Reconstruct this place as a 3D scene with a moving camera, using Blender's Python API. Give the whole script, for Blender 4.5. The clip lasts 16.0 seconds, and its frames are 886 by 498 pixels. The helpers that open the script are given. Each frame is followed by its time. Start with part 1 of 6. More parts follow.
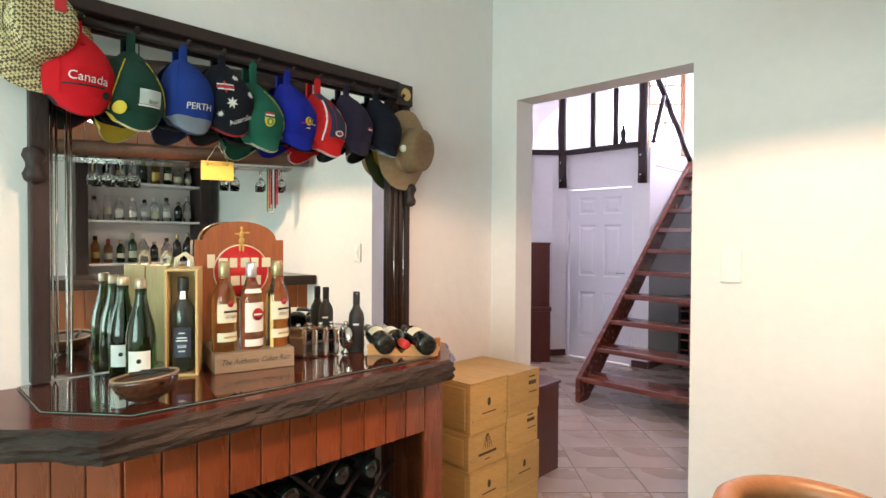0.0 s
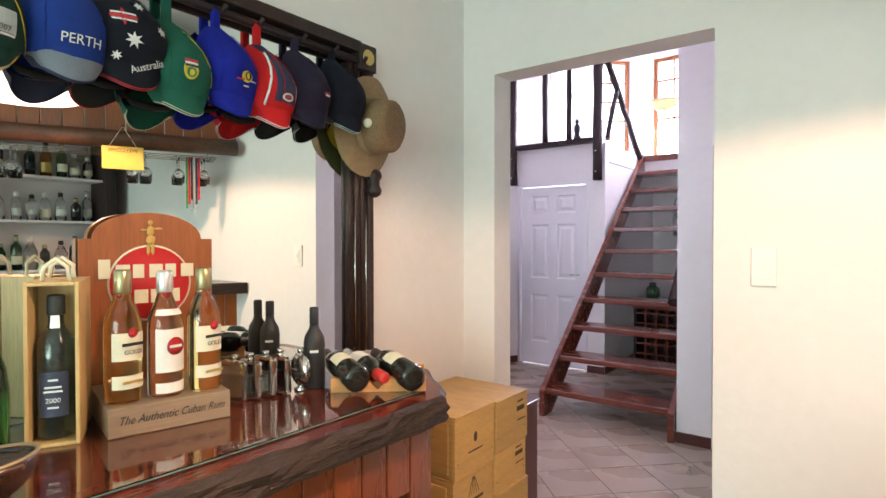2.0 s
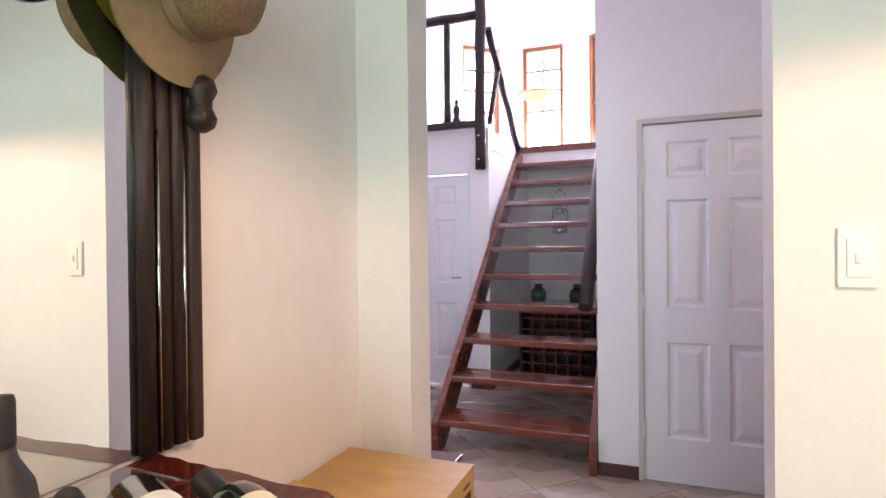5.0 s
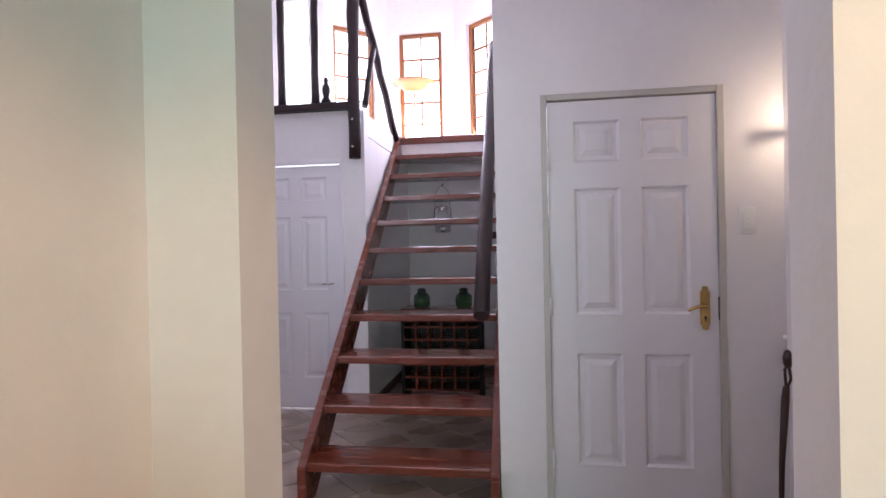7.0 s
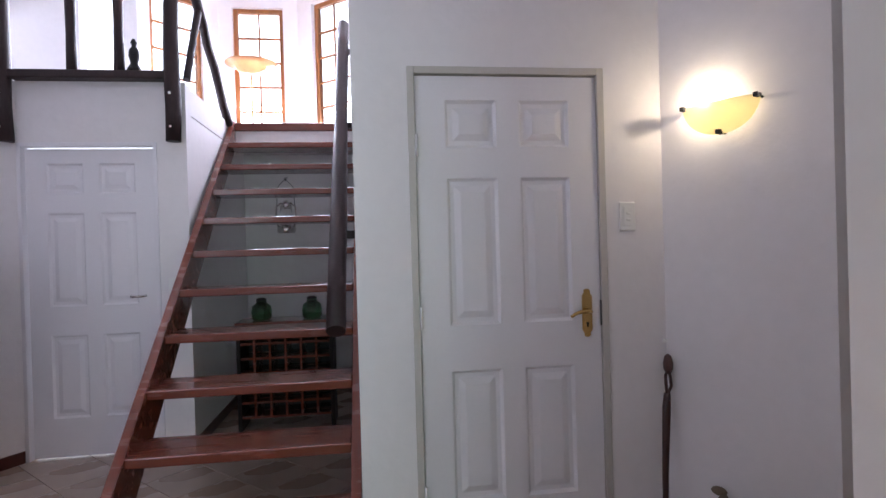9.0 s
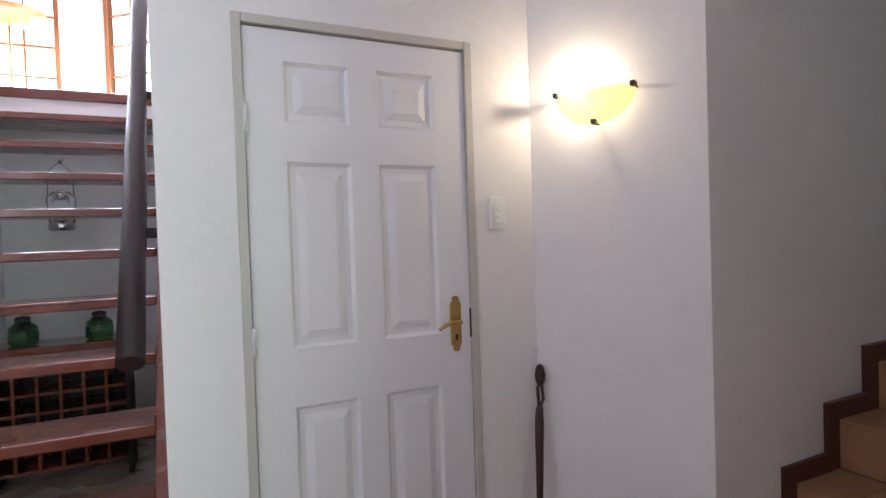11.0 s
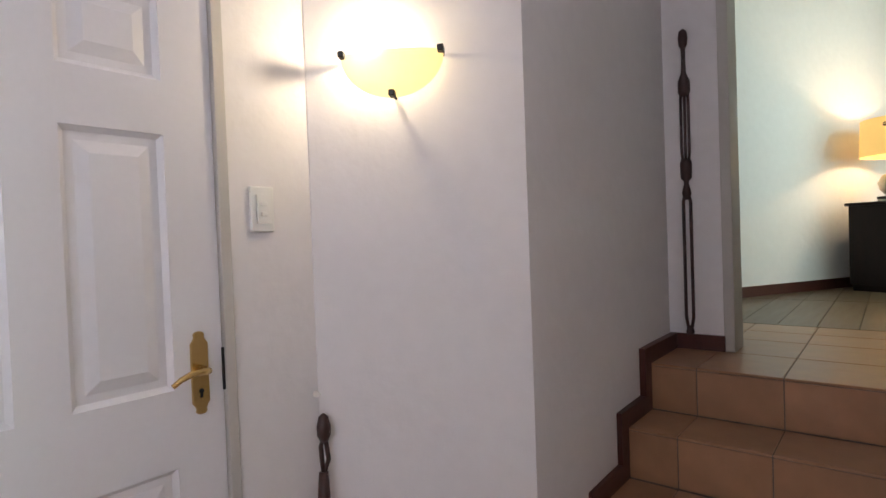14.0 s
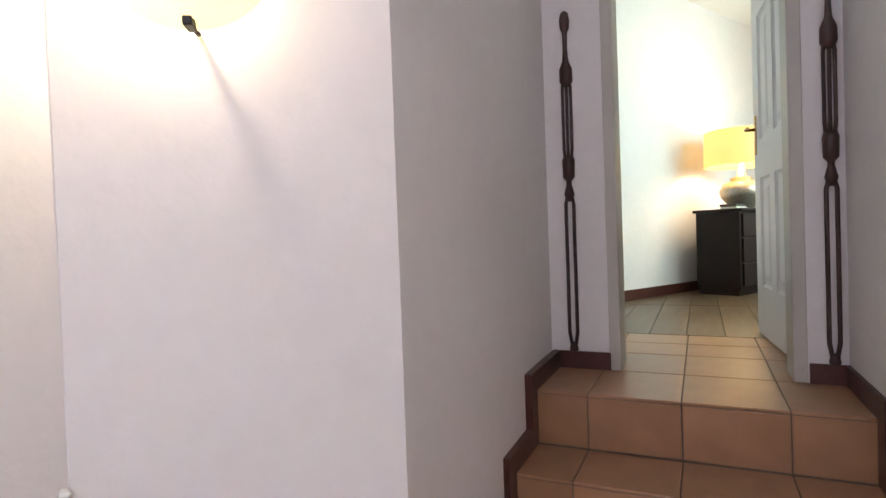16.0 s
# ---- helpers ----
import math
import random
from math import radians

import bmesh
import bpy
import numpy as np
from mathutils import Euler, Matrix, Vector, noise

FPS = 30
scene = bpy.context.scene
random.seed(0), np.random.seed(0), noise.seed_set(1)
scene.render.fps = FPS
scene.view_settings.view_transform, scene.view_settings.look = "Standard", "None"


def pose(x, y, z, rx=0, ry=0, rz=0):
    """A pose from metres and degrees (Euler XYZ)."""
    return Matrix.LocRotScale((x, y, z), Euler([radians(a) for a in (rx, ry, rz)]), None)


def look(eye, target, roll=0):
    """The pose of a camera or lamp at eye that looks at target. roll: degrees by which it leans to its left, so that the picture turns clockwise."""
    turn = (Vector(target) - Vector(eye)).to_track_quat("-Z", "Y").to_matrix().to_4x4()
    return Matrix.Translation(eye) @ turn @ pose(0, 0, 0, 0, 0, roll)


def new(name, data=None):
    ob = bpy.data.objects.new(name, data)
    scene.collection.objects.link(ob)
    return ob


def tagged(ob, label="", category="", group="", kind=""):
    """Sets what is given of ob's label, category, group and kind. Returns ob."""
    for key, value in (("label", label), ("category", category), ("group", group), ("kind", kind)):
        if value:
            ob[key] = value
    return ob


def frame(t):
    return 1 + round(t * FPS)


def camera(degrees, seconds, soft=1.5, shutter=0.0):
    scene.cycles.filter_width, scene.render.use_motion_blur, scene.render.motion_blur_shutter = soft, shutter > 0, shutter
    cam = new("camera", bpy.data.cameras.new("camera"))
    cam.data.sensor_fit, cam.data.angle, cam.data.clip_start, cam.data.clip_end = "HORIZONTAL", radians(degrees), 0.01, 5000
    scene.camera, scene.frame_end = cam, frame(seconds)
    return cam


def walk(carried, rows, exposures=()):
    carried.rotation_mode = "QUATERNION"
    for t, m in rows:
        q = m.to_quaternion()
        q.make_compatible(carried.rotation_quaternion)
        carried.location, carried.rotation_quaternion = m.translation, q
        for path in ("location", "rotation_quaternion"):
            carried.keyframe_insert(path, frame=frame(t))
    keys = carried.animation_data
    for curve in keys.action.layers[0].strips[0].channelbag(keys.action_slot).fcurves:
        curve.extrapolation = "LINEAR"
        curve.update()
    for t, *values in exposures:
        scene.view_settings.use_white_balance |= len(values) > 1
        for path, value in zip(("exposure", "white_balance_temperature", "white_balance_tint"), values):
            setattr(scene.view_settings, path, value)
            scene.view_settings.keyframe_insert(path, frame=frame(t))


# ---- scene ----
cam = camera(77.26, 16.0)
PATH = [
    (0, (0.265, 0.545, 1.453), (-1.135, 1.973, 1.416), 0.31),
    (0.5, (0.141, 0.592, 1.452), (-1.231, 2.047, 1.417), 0.24),
    (1, (0.035, 0.641, 1.445), (-1.292, 2.138, 1.413), 0.22),
    (1.5, (-0.094, 0.713, 1.439), (-1.366, 2.257, 1.405), 0.14),
    (2, (-0.219, 0.795, 1.437), (-1.427, 2.389, 1.409), -0.05),
    (2.5, (-0.341, 0.874, 1.432), (-1.474, 2.522, 1.408), -0.18),
    (3, (-0.490, 0.964, 1.440), (-1.544, 2.664, 1.413), -0.34),
    (5.5, (-0.989, 1.691, 1.371), (-1.621, 3.588, 1.360), -0.72),
    (6, (-1.049, 1.843, 1.363), (-1.571, 3.773, 1.354), -0.89),
    (6.5, (-1.091, 1.991, 1.358), (-1.501, 3.948, 1.345), -1.01),
    (7, (-1.129, 2.147, 1.357), (-1.423, 4.125, 1.347), -1.19),
    (7.5, (-1.139, 2.282, 1.354), (-1.319, 4.274, 1.343), -1.28),
    (8, (-1.160, 2.424, 1.358), (-1.211, 4.423, 1.347), -1.44),
    (8.5, (-1.185, 2.553, 1.353), (-1.084, 4.551, 1.342), -1.53),
    (9, (-1.206, 2.639, 1.345), (-0.951, 4.623, 1.333), -1.61),
    (9.5, (-1.205, 2.730, 1.341), (-0.807, 4.690, 1.326), -1.79),
    (12, (-1.212, 3.285, 1.375), (-0.078, 4.931, 1.324), -1.84),
    (12.5, (-1.169, 3.361, 1.360), (0.089, 4.915, 1.313), -1.93),
    (13, (-1.113, 3.458, 1.353), (0.267, 4.905, 1.309), -2.01),
    (13.5, (-1.052, 3.530, 1.355), (0.424, 4.880, 1.314), -2.09),
    (14, (-0.972, 3.589, 1.355), (0.581, 4.849, 1.312), -2.11),
    (14.5, (-0.867, 3.672, 1.360), (0.768, 4.823, 1.320), -2.09),
    (15, (-0.772, 3.749, 1.361), (0.939, 4.783, 1.319), -2.13),
    (15.5, (-0.687, 3.792, 1.354), (1.078, 4.731, 1.313), -2.08),
    (16, (-0.569, 3.841, 1.356), (1.245, 4.683, 1.315), -2.07),
]
EXPOSURES = [(0, 0.26, 6200, 26), (3, 0.20, 6200, 26), (5.5, 0.23, 6200, 28), (6, 0.10, 6200, 28), (7, -0.17, 6200, 25), (8.5, -0.50, 5950, 19), (9.5, -0.19, 6050, 16), (12, 0.16, 6250, 14), (14, 0.26, 6450, 14), (15.2, 0.64, 6450, 14), (16, 0.92, 6450, 15)]
walk(cam, [(t, look(eye, target, roll)) for t, eye, target, roll in PATH], EXPOSURES)

# ---- light ----
world = bpy.data.worlds.new("sky")
scene.world = world
world.use_nodes = True
_n = world.node_tree.nodes
sky = _n.new("ShaderNodeTexSky")
sky.sky_type, sky.sun_disc = "NISHITA", False
sky.sun_elevation, sky.sun_rotation = radians(50), radians(200)
_n["Background"].inputs["Strength"].default_value = 0.12
world.node_tree.links.new(sky.outputs["Color"], _n["Background"].inputs["Color"])


def area_lamp(name, m, w, h, power, colour):
    """Sky light entering through an opening; also the added bedroom fill."""
    data = bpy.data.lights.new(name, "AREA")
    data.shape, data.size, data.size_y, data.energy, data.color = "RECTANGLE", w, h, power, colour
    ob = new(name, data)
    ob.matrix_world = m
    return ob


def bulb_lamp(name, place, power, colour, radius=0.03):
    data = bpy.data.lights.new(name, "POINT")
    data.energy, data.color, data.shadow_soft_size = power, colour, radius
    ob = new(name, data)
    ob.location = place
    return ob


DAY = (0.84, 0.87, 1.0)
GARDEN = (0.66, 1.0, 0.79)
WARM = (1.0, 0.64, 0.36)
area_lamp("sky_bay_window", look((-2.43, 9.12, 3.38), (-2.43, 5.0, 1.6)), 0.5, 1.4, 88, DAY)
area_lamp("sky_bay_window_right", look((-1.62, 8.72, 3.38), (-3.0, 6.5, 2.2)), 0.5, 1.4, 66, DAY)
area_lamp("sky_bay_window_left", look((-3.28, 8.78, 3.38), (-2.2, 6.0, 2.2)), 0.5, 1.4, 74, DAY)
area_lamp("sky_gallery_window", look((-5.1, 8.42, 3.9), (-4.0, 5.0, 2.0)), 0.6, 0.8, 36, DAY)
area_lamp("sky_garden_window", look((0.3, -2.5, 1.6), (-0.5, 3.0, 1.7)), 2.6, 1.6, 100, GARDEN)
area_lamp("sky_hall_window", look((-3.10, 3.17, 1.85), (-0.6, 5.4, 1.9)), 1.1, 0.9, 11, DAY)
bulb_lamp("pendant_bulb", (-0.05, 1.70, 2.264), 78, WARM, 0.025)
bulb_lamp("sconce_bulb", (0.1450, 4.7315, 1.900), 3.6, (1.0, 0.82, 0.54), 0.012)
bulb_lamp("table_lamp_bulb", (4.93, 3.50, 2.01), 11, (1.0, 0.78, 0.46), 0.04)

# added fill that brightens the bedroom; the wall behind it has no window
area_lamp("bedroom_day_fill", look((4.2, 2.25, 2.2), (4.0, 5.0, 1.9)), 1.6, 1.3, 28, (0.74, 1.0, 0.93))

# ---- materials ----


def mat(name, colour, rough=0.6, metal=0.0, scale=40.0, vary=0.12, bump=0.1, stretch=(1, 1, 1), spec=0.5, coat=0.0, big=2.5, per_object=0.0, coords="Object"):
    """A procedural surface: large and fine variation of the colour, fine relief."""
    m = bpy.data.materials.new(name)
    m.use_nodes = True
    nt = m.node_tree
    b = nt.nodes["Principled BSDF"]
    b.inputs["Roughness"].default_value, b.inputs["Metallic"].default_value = rough, metal
    b.inputs["Specular IOR Level"].default_value, b.inputs["Coat Weight"].default_value = spec, coat
    b.inputs["Coat Roughness"].default_value = 0.08
    tc = nt.nodes.new("ShaderNodeTexCoord")
    mp = nt.nodes.new("ShaderNodeMapping")
    mp.inputs["Scale"].default_value = stretch
    nt.links.new(tc.outputs[coords], mp.inputs["Vector"])
    fine = nt.nodes.new("ShaderNodeTexNoise")
    fine.inputs["Scale"].default_value, fine.inputs["Detail"].default_value = scale, 6
    large = nt.nodes.new("ShaderNodeTexNoise")
    large.inputs["Scale"].default_value, large.inputs["Detail"].default_value = big, 3
    for n in (fine, large):
        nt.links.new(mp.outputs["Vector"], n.inputs["Vector"])
    both = nt.nodes.new("ShaderNodeMath")
    both.operation = "ADD"
    nt.links.new(fine.outputs["Fac"], both.inputs[0])
    nt.links.new(large.outputs["Fac"], both.inputs[1])
    last = both.outputs[0]
    if per_object:
        info = nt.nodes.new("ShaderNodeObjectInfo")
        mul = nt.nodes.new("ShaderNodeMath")
        mul.operation, mul.inputs[1].default_value = "MULTIPLY_ADD", per_object
        nt.links.new(info.outputs["Random"], mul.inputs[0])
        nt.links.new(last, mul.inputs[2])
        last = mul.outputs[0]
    ramp = nt.nodes.new("ShaderNodeMapRange")
    ramp.inputs["From Min"].default_value, ramp.inputs["From Max"].default_value = 0.6, 1.4 + per_object
    ramp.inputs["To Min"].default_value, ramp.inputs["To Max"].default_value = 1 - vary, 1 + vary
    nt.links.new(last, ramp.inputs["Value"])
    mix = nt.nodes.new("ShaderNodeMix")
    mix.data_type, mix.blend_type = "RGBA", "MULTIPLY"
    mix.inputs["Factor"].default_value = 1
    mix.inputs[6].default_value = (*colour, 1)
    nt.links.new(ramp.outputs["Result"], mix.inputs[7])
    nt.links.new(mix.outputs[2], b.inputs["Base Color"])
    rr = nt.nodes.new("ShaderNodeMapRange")
    rr.inputs["To Min"].default_value, rr.inputs["To Max"].default_value = max(rough - 0.08, 0.02), min(rough + 0.08, 1)
    nt.links.new(large.outputs["Fac"], rr.inputs["Value"])
    nt.links.new(rr.outputs["Result"], b.inputs["Roughness"])
    if bump:
        bp = nt.nodes.new("ShaderNodeBump")
        bp.inputs["Strength"].default_value, bp.inputs["Distance"].default_value = bump, 0.004
        nt.links.new(fine.outputs["Fac"], bp.inputs["Height"])
        nt.links.new(bp.outputs["Normal"], b.inputs["Normal"])
    return m


def glass(name, colour, rough=0.02, ior=1.45, coat=0.6):
    m = bpy.data.materials.new(name)
    m.use_nodes = True
    b = m.node_tree.nodes["Principled BSDF"]
    b.inputs["Base Color"].default_value = (*colour, 1)
    b.inputs["Transmission Weight"].default_value, b.inputs["Roughness"].default_value, b.inputs["IOR"].default_value = 1, rough, ior
    b.inputs["Coat Weight"].default_value = coat
    return m


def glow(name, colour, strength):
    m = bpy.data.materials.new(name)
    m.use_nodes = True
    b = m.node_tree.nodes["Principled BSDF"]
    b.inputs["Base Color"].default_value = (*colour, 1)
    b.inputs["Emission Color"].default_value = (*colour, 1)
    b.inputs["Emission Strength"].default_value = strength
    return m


PLASTER = mat("plaster", (0.83, 0.80, 0.795), 0.75, scale=18, vary=0.03, bump=0.6, spec=0.3, big=1.2)
CEILING = mat("ceiling_paint", (0.8, 0.79, 0.77), 0.8, scale=30, vary=0.02, bump=0.1)
PAINT = mat("white_door_paint", (0.80, 0.78, 0.80), 0.38, scale=60, vary=0.02, bump=0.04)
FRAME_PAINT = mat("greige_frame_paint", (0.55, 0.52, 0.475), 0.45, scale=60, vary=0.03, bump=0.04)
PLASTIC = mat("white_plastic", (0.86, 0.855, 0.82), 0.35, scale=80, vary=0.01, bump=0.0)
SKIRT = mat("dark_skirting_wood", (0.075, 0.022, 0.016), 0.35, scale=30, vary=0.3, bump=0.15, stretch=(6, 6, 1))
MAHOGANY = mat("varnished_mahogany", (0.15, 0.034, 0.017), 0.26, scale=22, vary=0.09, bump=0.05, stretch=(1, 9, 9), coat=0.4)
MAHOGANY_V = mat("mahogany_upright", (0.10, 0.022, 0.013), 0.35, scale=26, vary=0.3, bump=0.08, stretch=(9, 9, 1), coat=0.3)
DARKLOG = mat("dark_stained_log", (0.030, 0.016, 0.015), 0.5, scale=22, vary=0.4, bump=0.5, stretch=(5, 5, 1), coat=0.03, spec=0.35)
FLOORTILE = mat("beige_floor_tile", (0.38, 0.29, 0.23), 0.28, scale=9, vary=0.09, bump=0.04, spec=0.5, big=3, per_object=0.3)
STEPTILE = mat("terracotta_step_tile", (0.38, 0.20, 0.105), 0.33, scale=12, vary=0.2, bump=0.05, big=5, per_object=0.3)
GROUT = mat("grout", (0.17, 0.13, 0.10), 0.9, scale=60, vary=0.2, bump=0.2)
TIMBER = mat("amber_window_timber", (0.30, 0.11, 0.03), 0.4, scale=24, vary=0.25, bump=0.1, stretch=(6, 6, 1))
BRASS = mat("brass", (0.62, 0.42, 0.16), 0.25, metal=1.0, scale=70, vary=0.1, bump=0.03)
CHROME = mat("steel", (0.62, 0.60, 0.58), 0.10, metal=1.0, scale=90, vary=0.05, bump=0.02)
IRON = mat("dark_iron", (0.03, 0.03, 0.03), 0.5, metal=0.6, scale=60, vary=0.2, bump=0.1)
MIRROR = mat("mirror_silver", (0.90, 0.92, 0.91), 0.0, metal=1.0, vary=0.0, bump=0.0)
MIRROR.node_tree.nodes["Principled BSDF"].inputs["Roughness"].default_value = 0.005
for _l in list(MIRROR.node_tree.nodes["Principled BSDF"].inputs["Roughness"].links):
    MIRROR.node_tree.links.remove(_l)
CLEAR = glass("clear_glass", (0.96, 0.98, 0.97), 0.02, 1.1, 0.0)
CRYSTAL = glass("crystal_glass", (1.0, 1.0, 1.0), 0.01, 1.45)
SKYGLOW = glow("bright_sky", (0.93, 0.96, 1.0), 3.2)

# ---- mesh helpers ----


def box(bm, x0, x1, y0, y1, z0, z1, bevel=0.0, m=None):
    """A box; bevel rounds its edges."""
    r = bmesh.ops.create_cube(bm, size=1)
    vs = r["verts"]
    bmesh.ops.scale(bm, vec=(x1 - x0, y1 - y0, z1 - z0), verts=vs)
    bmesh.ops.translate(bm, vec=((x0 + x1) / 2, (y0 + y1) / 2, (z0 + z1) / 2), verts=vs)
    if bevel:
        es = list({e for v in vs for e in v.link_edges})
        out = bmesh.ops.bevel(bm, geom=es, offset=bevel, segments=2, affect="EDGES", profile=0.5)
        vs = list(set(out["verts"]) | {v for v in vs if v.is_valid})
    if m is not None:
        bmesh.ops.transform(bm, matrix=m, verts=[v for v in vs if v.is_valid])
    return bm


def prism(bm, pts, z0, z1, bevel=0.0):
    """An upright prism over a plan outline."""
    vs = [bm.verts.new((x, y, z0)) for x, y in pts]
    fc = bm.faces.new(vs)
    r = bmesh.ops.extrude_face_region(bm, geom=[fc])
    up = [v for v in r["geom"] if isinstance(v, bmesh.types.BMVert)]
    bmesh.ops.translate(bm, vec=(0, 0, z1 - z0), verts=up)
    bmesh.ops.recalc_face_normals(bm, faces=bm.faces)
    if bevel:
        es = list({e for v in vs + up for e in v.link_edges})
        bmesh.ops.bevel(bm, geom=es, offset=bevel, segments=2, affect="EDGES", profile=0.5)
    return bm


def lathe(bm, profile, steps=24, m=None, close=True):
    """Turn a profile of (radius, height) about z."""
    rings = []
    for r, z in profile:
        rings.append([bm.verts.new((r * math.cos(a), r * math.sin(a), z)) for a in [2 * math.pi * k / steps for k in range(steps)]])
    fs = []
    for a, b in zip(rings, rings[1:]):
        for k in range(steps):
            fs.append(bm.faces.new((a[k], a[(k + 1) % steps], b[(k + 1) % steps], b[k])))
    if close:
        fs.append(bm.faces.new(rings[0][::-1]))
        fs.append(bm.faces.new(rings[-1]))
    for f in fs:
        f.smooth = True
    if m is not None:
        bmesh.ops.transform(bm, matrix=m, verts=[v for r in rings for v in r])
    return bm


def tube(bm, pts, radius, steps=10, flat=1.0):
    """A round bar along points; radius may be a list."""
    pts = [Vector(p) for p in pts]
    rad = radius if isinstance(radius, (list, tuple)) else [radius] * len(pts)
    rings = []
    for i, p in enumerate(pts):
        d = (pts[min(i + 1, len(pts) - 1)] - pts[max(i - 1, 0)]).normalized()
        side = d.cross(Vector((0, 0, 1))) if abs(d.z) < 0.95 else d.cross(Vector((0, 1, 0)))
        side.normalize()
        up = side.cross(d)
        rings.append([bm.verts.new(p + (side * math.cos(a) + up * math.sin(a) * flat) * rad[i]) for a in [2 * math.pi * k / steps for k in range(steps)]])
    for a, b in zip(rings, rings[1:]):
        for k in range(steps):
            f = bm.faces.new((a[k], b[k], b[(k + 1) % steps], a[(k + 1) % steps]))
            f.smooth = True
    bm.faces.new(rings[0])
    bm.faces.new(rings[-1][::-1])
    return bm


def mesh_of(name, bm, material):
    bmesh.ops.recalc_face_normals(bm, faces=bm.faces)
    me = bpy.data.meshes.new(name)
    bm.to_mesh(me)
    bm.free()
    for one in material if isinstance(material, (list, tuple)) else [material]:
        me.materials.append(one)
    return me


def part(name, bm, material, parent=None, label="", m=None):
    ob = new(name, mesh_of(name, bm, material))
    if parent is not None:
        ob.parent = parent
    if m is not None:
        ob.matrix_basis = m
    if label:
        tagged(ob, label)
    return ob


def thing(name, m, label, category, group="", kind=""):
    """An Empty at a thing's base, which carries its parts."""
    ob = new(name)
    ob.empty_display_size = 0.1
    ob.matrix_basis = m
    return tagged(ob, label, category, group, kind)


def structure(name, bm, material, label="", category=""):
    return tagged(part(name, bm, material), label, category, kind="structure")


def B():
    return bmesh.new()


def text_mesh(words, size, depth=0.0008, align="CENTER", shear=0.0, wide=1.0):
    """Lettering as a mesh in the plane x, y."""
    c = bpy.data.curves.new("lettering", "FONT")
    c.body, c.size, c.extrude, c.align_x, c.align_y, c.shear = words, size, depth, align, "CENTER", shear
    c.resolution_u = 3
    ob = bpy.data.objects.new("lettering", c)
    scene.collection.objects.link(ob)
    bpy.context.view_layer.update()
    me = bpy.data.meshes.new_from_object(ob.evaluated_get(bpy.context.evaluated_depsgraph_get()))
    bpy.data.objects.remove(ob)
    bm = B()
    bm.from_mesh(me)
    bpy.data.meshes.remove(me)
    bmesh.ops.scale(bm, vec=(wide, 1, 1), verts=bm.verts)
    return bm


# ---- walls, floors, ceilings ----
W_X, N_Y, H_Y, D_Y = -1.805, 3.06, 3.21, 4.945   # mirror wall, opening wall and its hall side, door wall
OP_L, OP_R, OP_Z = -1.627, -0.665, 2.232
TOP = 4.95
structure("wall_west", box(B(), W_X - 0.15, W_X, -2.75, H_Y, 0, 3.0), PLASTER, "white plastered wall behind the mirror", "wall")
bm = B()
box(bm, W_X, OP_L, N_Y, H_Y, 0, 3.0)
box(bm, OP_R, 2.35, N_Y, H_Y, 0, 3.0)
box(bm, OP_L, OP_R, N_Y, H_Y, OP_Z, 3.0)
structure("wall_north", bm, PLASTER, "white plastered wall with a doorless opening", "wall")
bm = B()
box(bm, 2.20, 2.35, -2.75, N_Y, 0, 3.0)
structure("wall_east", bm, PLASTER, "plain white plastered wall", "wall")
bm = B()
box(bm, W_X, -1.0, -2.75, -2.6, 0, 3.0)
box(bm, 1.6, 2.20, -2.75, -2.6, 0, 3.0)
box(bm, -1.0, 1.6, -2.75, -2.6, 0, 0.8)
box(bm, -1.0, 1.6, -2.75, -2.6, 2.4, 3.0)
structure("wall_south", bm, PLASTER, "white plastered wall with a garden window", "wall")
structure("ceiling", box(B(), W_X - 0.15, 2.35, -2.75, H_Y, 3.0, 3.12), CEILING, "white painted bar room ceiling", "ceiling")
structure("floor", box(box(B(), -5.15, 2.35, 3.0, 9.4, -0.12, -0.006), -1.95, 2.35, -2.75, 3.0, -0.12, -0.006), GROUT, "grouted screed under pale floor tiles", "floor")

# hall: door wall, lamp wall, step wall
NC, COR, LC = -1.272, (0.075, 4.940), (0.42, 4.40)
DL, DR, DZ = -1.043, -0.190, 2.095
S_X = 1.78
bm = B()
box(bm, NC, DL, D_Y, D_Y + 0.14, 0, TOP)
box(bm, DL, DR, D_Y, D_Y + 0.14, DZ, TOP)
box(bm, DR, COR[0], D_Y, D_Y + 0.14, 0, TOP)
structure("wall_door", bm, PLASTER, "white plastered wall round a panel door", "wall")
bm = prism(B(), [COR, (LC[0], LC[1]), (LC[0] + 0.1, LC[1] + 0.14), (COR[0], D_Y + 0.14)], 0, TOP)
structure("wall_lamp", bm, PLASTER, "white plastered angled wall with a lamp", "wall")
bm = prism(B(), [LC, (S_X, 4.43), (S_X, 4.57), (LC[0] + 0.1, LC[1] + 0.14)], 0, TOP)
structure("wall_steps", bm, PLASTER, "white plastered wall beside the tiled steps", "wall")
BD_L, BD_R, BD_Z, LAND = 4.19, 3.50, 2.83, 0.786
bm = B()
box(bm, S_X, S_X + 0.16, BD_L, 4.57, 0, TOP)
box(bm, S_X, S_X + 0.16, H_Y, BD_R, 0, TOP)
box(bm, S_X, S_X + 0.16, BD_R, BD_L, BD_Z, TOP)
structure("wall_bedroom", bm, PLASTER, "white plastered wall round the bedroom doorway", "wall")
bm = B()
box(bm, W_X - 0.15, S_X + 0.16, N_Y + 0.02, H_Y, 3.12, TOP)
structure("wall_upper", bm, PLASTER, "white plastered wall above the opening", "wall")
